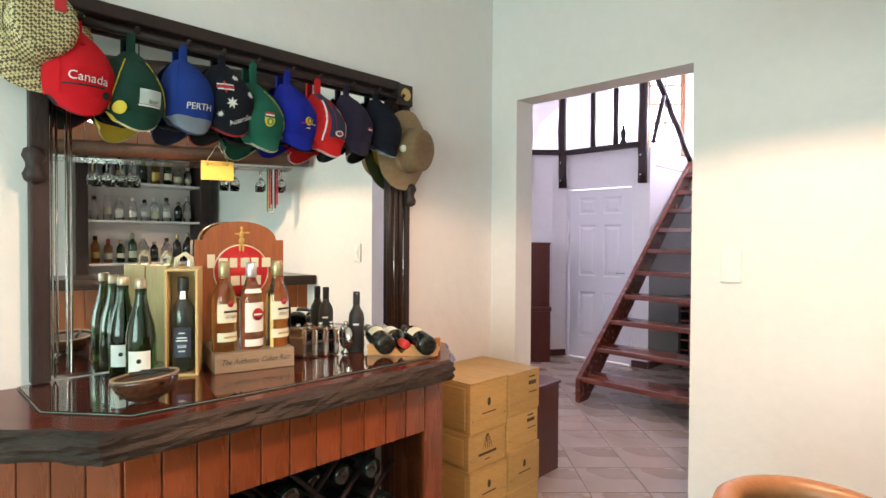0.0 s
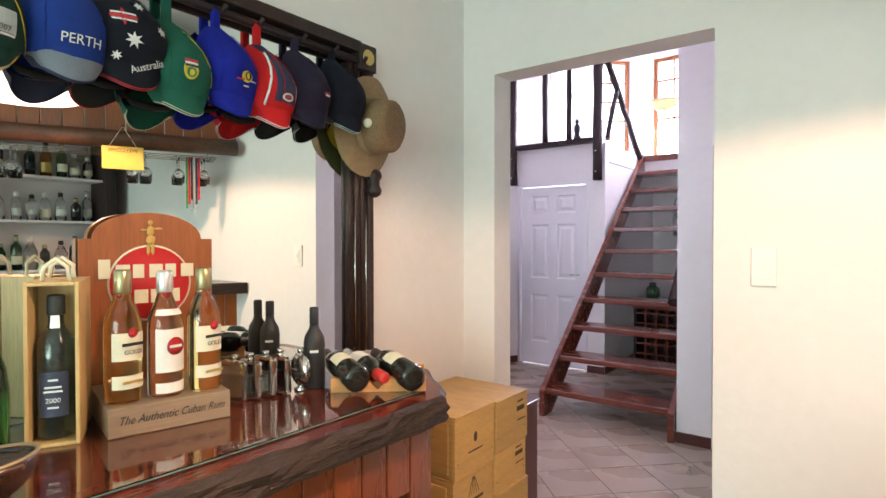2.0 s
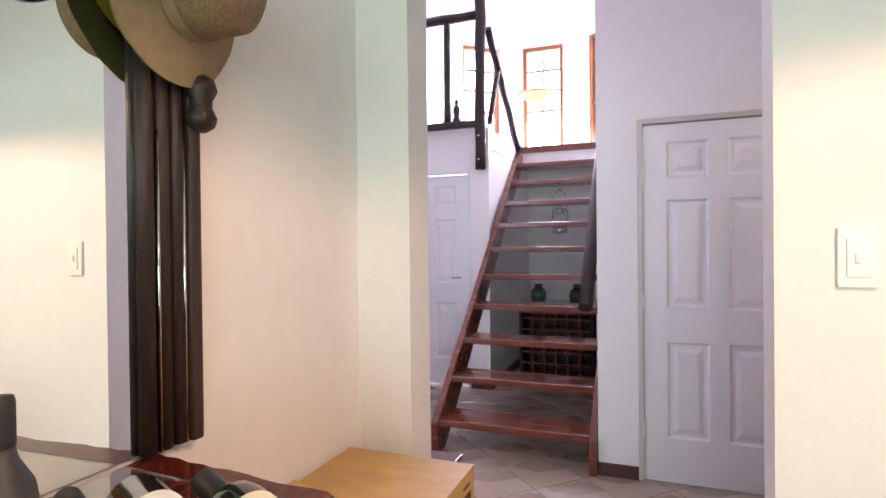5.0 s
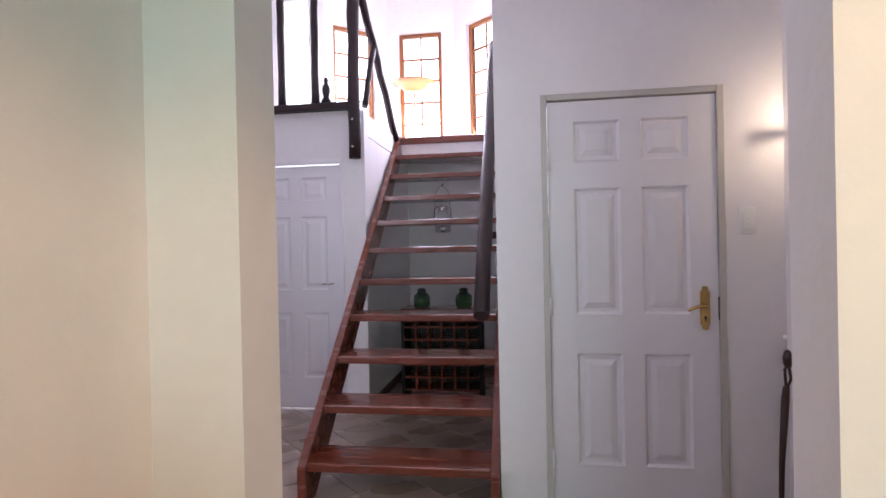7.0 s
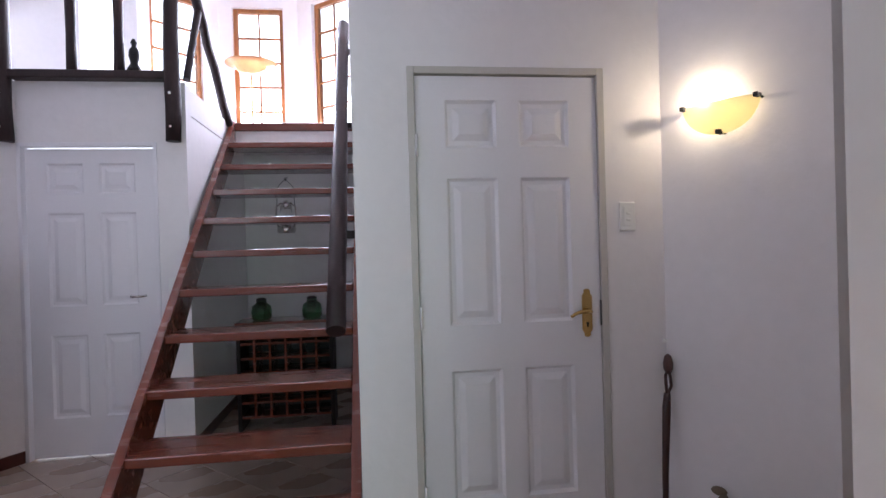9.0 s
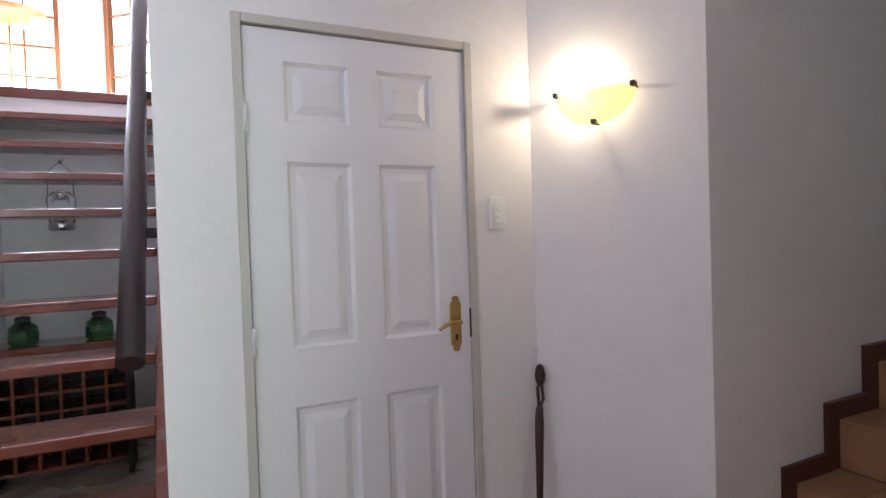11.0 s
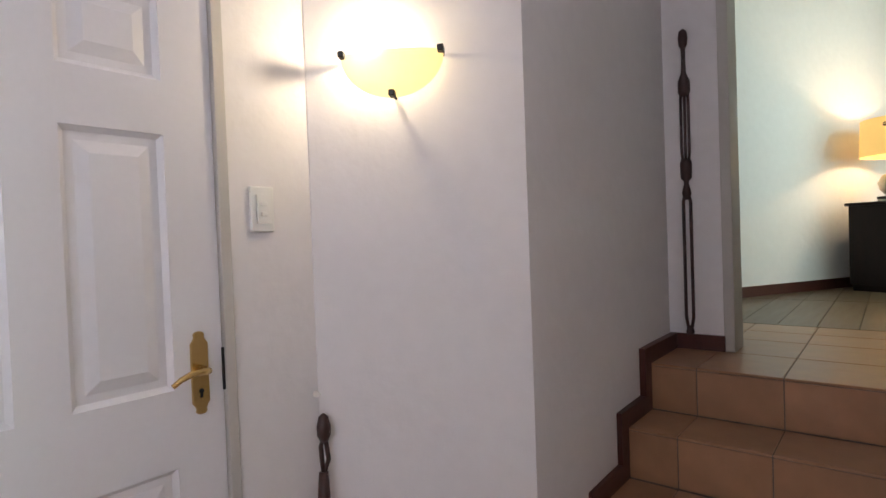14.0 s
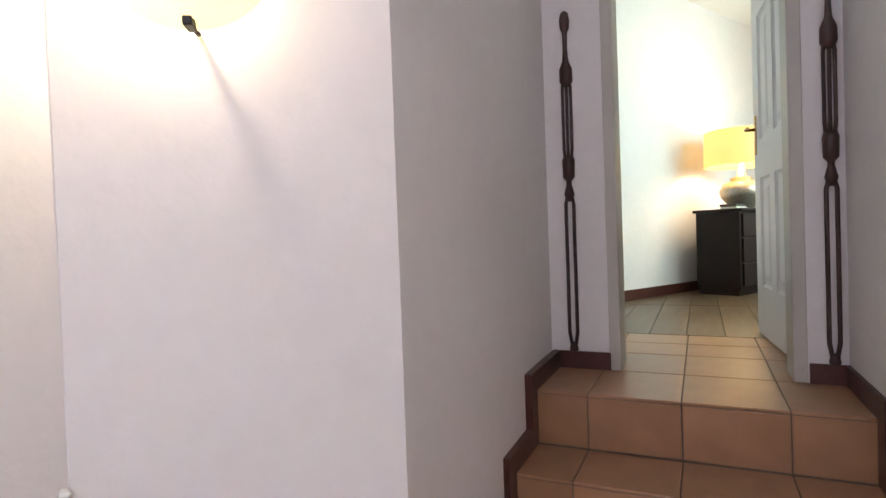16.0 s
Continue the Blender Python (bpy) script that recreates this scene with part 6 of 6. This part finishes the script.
planks_along(tuple(f0), tuple(f1), 0.0, 1.075, 0.11, cbx, CORNERPINE)
cp = thing("bar_canopy", pose(0, 0, 0), "plank canopy with a heavy log edge over the corner bar", "canopy")
P0, P1 = Vector((0.12, 3.02)), Vector((1.10, 0.75))
pd = (P1 - P0).normalized()
pnn = Vector((-pd.y, pd.x))
CANPLANK = mat("canopy_plank", (0.20, 0.062, 0.020), 0.4, scale=14, vary=0.4, bump=0.1, stretch=(9, 9, 1), coat=0.15, per_object=0.5)
planks_along(tuple(P0 + pnn * 0.03), tuple(P1 + pnn * 0.03), 2.09, 2.50, 0.11, cp, CANPLANK)
part("log_edge", log([(P0.x, P0.y, 2.085), (P1.x, P1.y, 2.085)], 0.055, 0.04), mat("reddish_log", (0.075, 0.028, 0.014), 0.4, scale=20, vary=0.5, bump=0.5, stretch=(3, 3, 3), coat=0.2), cp)
for z_ in (2.565, 2.70):
    part("top_log", log([(P0.x + pnn.x * 0.03, P0.y + pnn.y * 0.03, z_), (P1.x + pnn.x * 0.03, P1.y + pnn.y * 0.03, z_)], 0.068, 0.03), DARKLOG, cp)
e0, e1 = P0 + pnn * 0.05, P1 + pnn * 0.05
part("roof_board", prism(B(), [tuple(e0), tuple(e1), tuple(e1 + pnn * 0.6), tuple(e0 + pnn * 0.6)], 2.59, 2.65), CANPLANK, cp)
for q in (P0 + pd * 0.08 + pnn * 0.55, P1 - pd * 0.08 + pnn * 0.55):
    part("hanger", tube(B(), [(q.x, q.y, 2.60), (q.x, q.y, 3.0)], 0.04, 10), DARKLOG, cp)
rk = thing("glass_rack", pose(0, 0, 0), "thin steel rack under the canopy", "rack")
for o in (0.08, 0.16, 0.24, 0.32):
    a, b_ = P0 + pd * 0.12 + pnn * o, P0 + pd * 1.85 + pnn * o
    part("rod", tube(B(), [(a.x, a.y, 2.022), (b_.x, b_.y, 2.022)], 0.004, 6), CHROME, rk)
for s_ in (0.15, 0.9, 1.7):
    a, b_ = P0 + pd * s_ + pnn * 0.06, P0 + pd * s_ + pnn * 0.36
    part("cross_rod", tube(B(), [(a.x, a.y, 2.026), (b_.x, b_.y, 2.026)], 0.004, 6), CHROME, rk)
    part("drop_rod", tube(B(), [(b_.x, b_.y, 2.026), (b_.x, b_.y, 2.57)], 0.004, 6), CHROME, rk)
GOB = [(0.043, 0.0), (0.043, -0.003), (0.005, -0.008), (0.004, -0.09), (0.022, -0.105), (0.038, -0.13), (0.036, -0.19), (0.0345, -0.19), (0.036, -0.13), (0.02, -0.107), (0.0, -0.10)]
for s_ in (0.20, 0.36, 0.56, 0.64, 1.28, 1.36, 1.45, 1.54):
    for o in (0.12, 0.28):
        q = P0 + pd * s_ + pnn * o
        g = thing("wine_glass", pose(q.x, q.y, 2.0285), "clear wine glass hanging upside down from the rack", "glass", "hanging wine glasses")
        part("bowl_and_stem", lathe(B(), GOB, 18, close=False), CRYSTAL, g)
q = P0 + pd * 0.69 - pnn * 0.06
sg = thing("welcome_sign", pose(q.x, q.y, 1.962, 0, 0, math.degrees(math.atan2(pd.y, pd.x))), "small yellow welcome sign on a string", "sign")
YEL = mat("yellow_sign", (0.62, 0.42, 0.07), 0.6, scale=20, vary=0.12, bump=0.05)
part("board", box(B(), -0.115, 0.115, -0.006, 0.006, -0.072, 0.072, 0.003), YEL, sg)
part("lettering", text_mesh("WELCOME", 0.034, 0.0004), BLACKINK, sg, "WELCOME", m=pose(0, -0.0068, 0.045, 90, 0, 0))
for s_ in (-1, 1):
    part("string", tube(B(), [(s_ * 0.075, 0, 0.07), (0, 0.004, 0.20)], 0.002, 5), CREAM, sg)
part("nail", tube(B(), [(0, -0.003, 0.20), (0, 0.05, 0.20)], 0.005, 6), IRON, sg)
q = P0 + pd * 0.278 + pnn * 0.06
rb = thing("hanging_ribbons", pose(q.x, q.y, 2.022, 0, 0, math.degrees(math.atan2(pd.y, pd.x))), "bunch of coloured ribbons and keys hanging from the rack", "ribbons")
for k, mt in enumerate((REDTH, NAVYTH, STARWHITE, BLACKINK, REDTH, GREENTH)):
    x = -0.045 + 0.015 * k
    part("ribbon", box(B(), x, x + 0.014, -0.002 + 0.004 * (k % 3), 0.0 + 0.004 * (k % 3), -0.30 - 0.03 * (k % 3), -0.01), mt, rb)
part("ring", lathe(B(), [(0.012, 0), (0.016, 0.002), (0.012, 0.004)], 12, Matrix.Translation((0, 0, -0.36)) @ Matrix.Rotation(radians(90), 4, "X"), close=False), CHROME, rb)
part("hook", tube(B(), [(0, 0, 0.0), (0, 0, -0.02), (0.0, 0, -0.34)], 0.003, 5), CHROME, rb)

# bottle shelves behind the corner bar
shf = thing("bottle_shelves", pose(1.90, 2.36, 0), "white shelves between dark posts", "shelves")
for z in (1.21, 1.61, 1.97):
    part("shelf", box(B(), 0.0, 0.26, -0.50, 0.50, z - 0.022, z, 0.003), PAINT, shf)
for y in (-0.545, 0.545):
    part("post", box(B(), -0.03, 0.26, y - 0.05, y + 0.05, 0.0, 2.35, 0.01), DARKLOG, shf)
part("top", box(B(), -0.03, 0.26, -0.60, 0.60, 2.35, 2.40, 0.008), DARKLOG, shf)
part("back", box(B(), 0.26, 0.275, -0.60, 0.60, 0.0, 2.40), PAINT, shf)
part("cupboard", box(B(), 0.0, 0.26, -0.495, 0.495, 0.0, 0.85, 0.004), DARKOAK, shf)
AMBERB = glass("amber_spirit", (0.62, 0.25, 0.05), 0.03, 1.38)
kinds = [(CRYSTAL, WHITE, SILVERCAP), (BLACKGLASS, GOLDINK, BLACKINK), (GREENBOT, CREAM, GOLDCAP), (AMBERB, GOLDINK, BLACKINK), (CRYSTAL, WHITE, BLACKINK), (BLACKGLASS, BLACKINK, GOLDCAP), (CRYSTAL, CREAM, WHITE), (AMBERB, WHITE, FOILRED)]
rr_ = random.Random(3)
for z in (1.21, 1.61, 1.97):
    for k in range(9):
        gm, lmt, cmat = kinds[rr_.randrange(8)]
        sc_, wd_ = 0.66 + 0.36 * rr_.random(), 0.85 + 0.4 * rr_.random()
        y = 1.94 + k * 0.105 + 0.012 * rr_.random()
        bottle("spirit_bottle", pose(2.0 + 0.05 * rr_.random(), y, z), [(r * (wd_ if h < 0.18 else 1), h * sc_) for r, h in (RUM if rr_.random() < 0.6 else BORDEAUX)], gm, "spirit bottle standing on a white shelf", "bottle", "bottles on the shelves",
               bands=(((0.03 + 0.04 * rr_.random()) * sc_, 0.12 * sc_, math.pi - 1.2, math.pi + 1.2, lmt),), capsule=(0.245 * sc_, 0.29 * sc_, 0.0172, cmat), steps_n=16)

# bar chair whose back edge shows
LEATHER = mat("tan_leather", (0.30, 0.13, 0.05), 0.4, scale=90, vary=0.15, bump=0.2)
ch = thing("bar_stool", pose(0.035, 1.815, -0.0, 0, 0, 35), "tan leather bar stool with a rounded back", "stool")
bm = B()
pts = [(0.155 * math.cos(a), 0.155 * math.sin(a), 0.905) for a in [math.pi * (-0.08 + 1.16 * k / 18) for k in range(19)]]
tube(bm, pts, 0.026, 10)
part("backrest_rim", bm, LEATHER, ch)
bm = B()
for k in range(18):
    a0, a1 = [math.pi * (-0.08 + 1.16 * (k + j) / 18) for j in (0, 1)]
    for r in (0.147, 0.163):
        vs = [bm.verts.new((r * math.cos(a), r * math.sin(a), z)) for a, z in ((a0, 0.68), (a1, 0.68), (a1, 0.905), (a0, 0.905))]
        bm.faces.new(vs)
part("backrest", bm, LEATHER, ch)
part("seat", lathe(B(), [(0.0, 0.62), (0.15, 0.62), (0.162, 0.64), (0.162, 0.67), (0.15, 0.685), (0.0, 0.69)], 32, close=False), LEATHER, ch)
for a in (45, 135, 225, 315):
    part("leg", tube(B(), [(0.20 * math.cos(radians(a)), 0.20 * math.sin(radians(a)), 0), (0.14 * math.cos(radians(a)), 0.14 * math.sin(radians(a)), 0.645)], 0.018, 10), DARKOAK, ch)
part("foot_ring", lathe(B(), [(0.175, 0.22), (0.185, 0.225), (0.175, 0.23), (0.165, 0.225), (0.175, 0.22)], 28, close=False), CHROME, ch)

# ---- floor tiles of the hall and the bar room, last ----
TS = 0.345
tile_me = mesh_of("tile", box(B(), -TS / 2 + 0.0025, TS / 2 - 0.0025, -TS / 2 + 0.0025, TS / 2 - 0.0025, -0.006, 0, 0.002), FLOORTILE)
OX, OY = -1.344, 4.37
rest = B()
for i in range(-26, 26):
    for j in range(-26, 26):
        u, v = (i + 0.5) * TS, (j + 0.5) * TS
        x, y = OX + (u - v) * 0.70711, OY + (u + v) * 0.70711
        hall = -3.9 < x < 0.6 and 3.0 < y < 7.9
        barroom = -1.7 < x < 0.6 and 1.9 < y <= 3.0
        if (hall or barroom) and not (x < -2.9 and y - x > 10.2):
            ob = new("tile", tile_me)
            ob.parent = floor_ob
            ob.matrix_basis = pose(x, y, 0, 0, 0, 45)
        elif (-4.6 < x < 2.2 and 3.0 < y < 7.9) or (-1.75 < x < 2.2 and -2.6 < y <= 3.0):
            r_ = (TS - 0.005) * 0.70711
            ring = [(x + r_, y), (x, y + r_), (x - r_, y), (x, y - r_)]
            low = [rest.verts.new((a_, b_, -0.006)) for a_, b_ in ring]
            top = [rest.verts.new((a_, b_, 0.0)) for a_, b_ in ring]
            rest.faces.new(top)
            for k in range(4):
                rest.faces.new((low[k], low[(k + 1) % 4], top[(k + 1) % 4], top[k]))
tagged(part("tile_field", rest, FLOORTILE, floor_ob), "", kind="stuff")
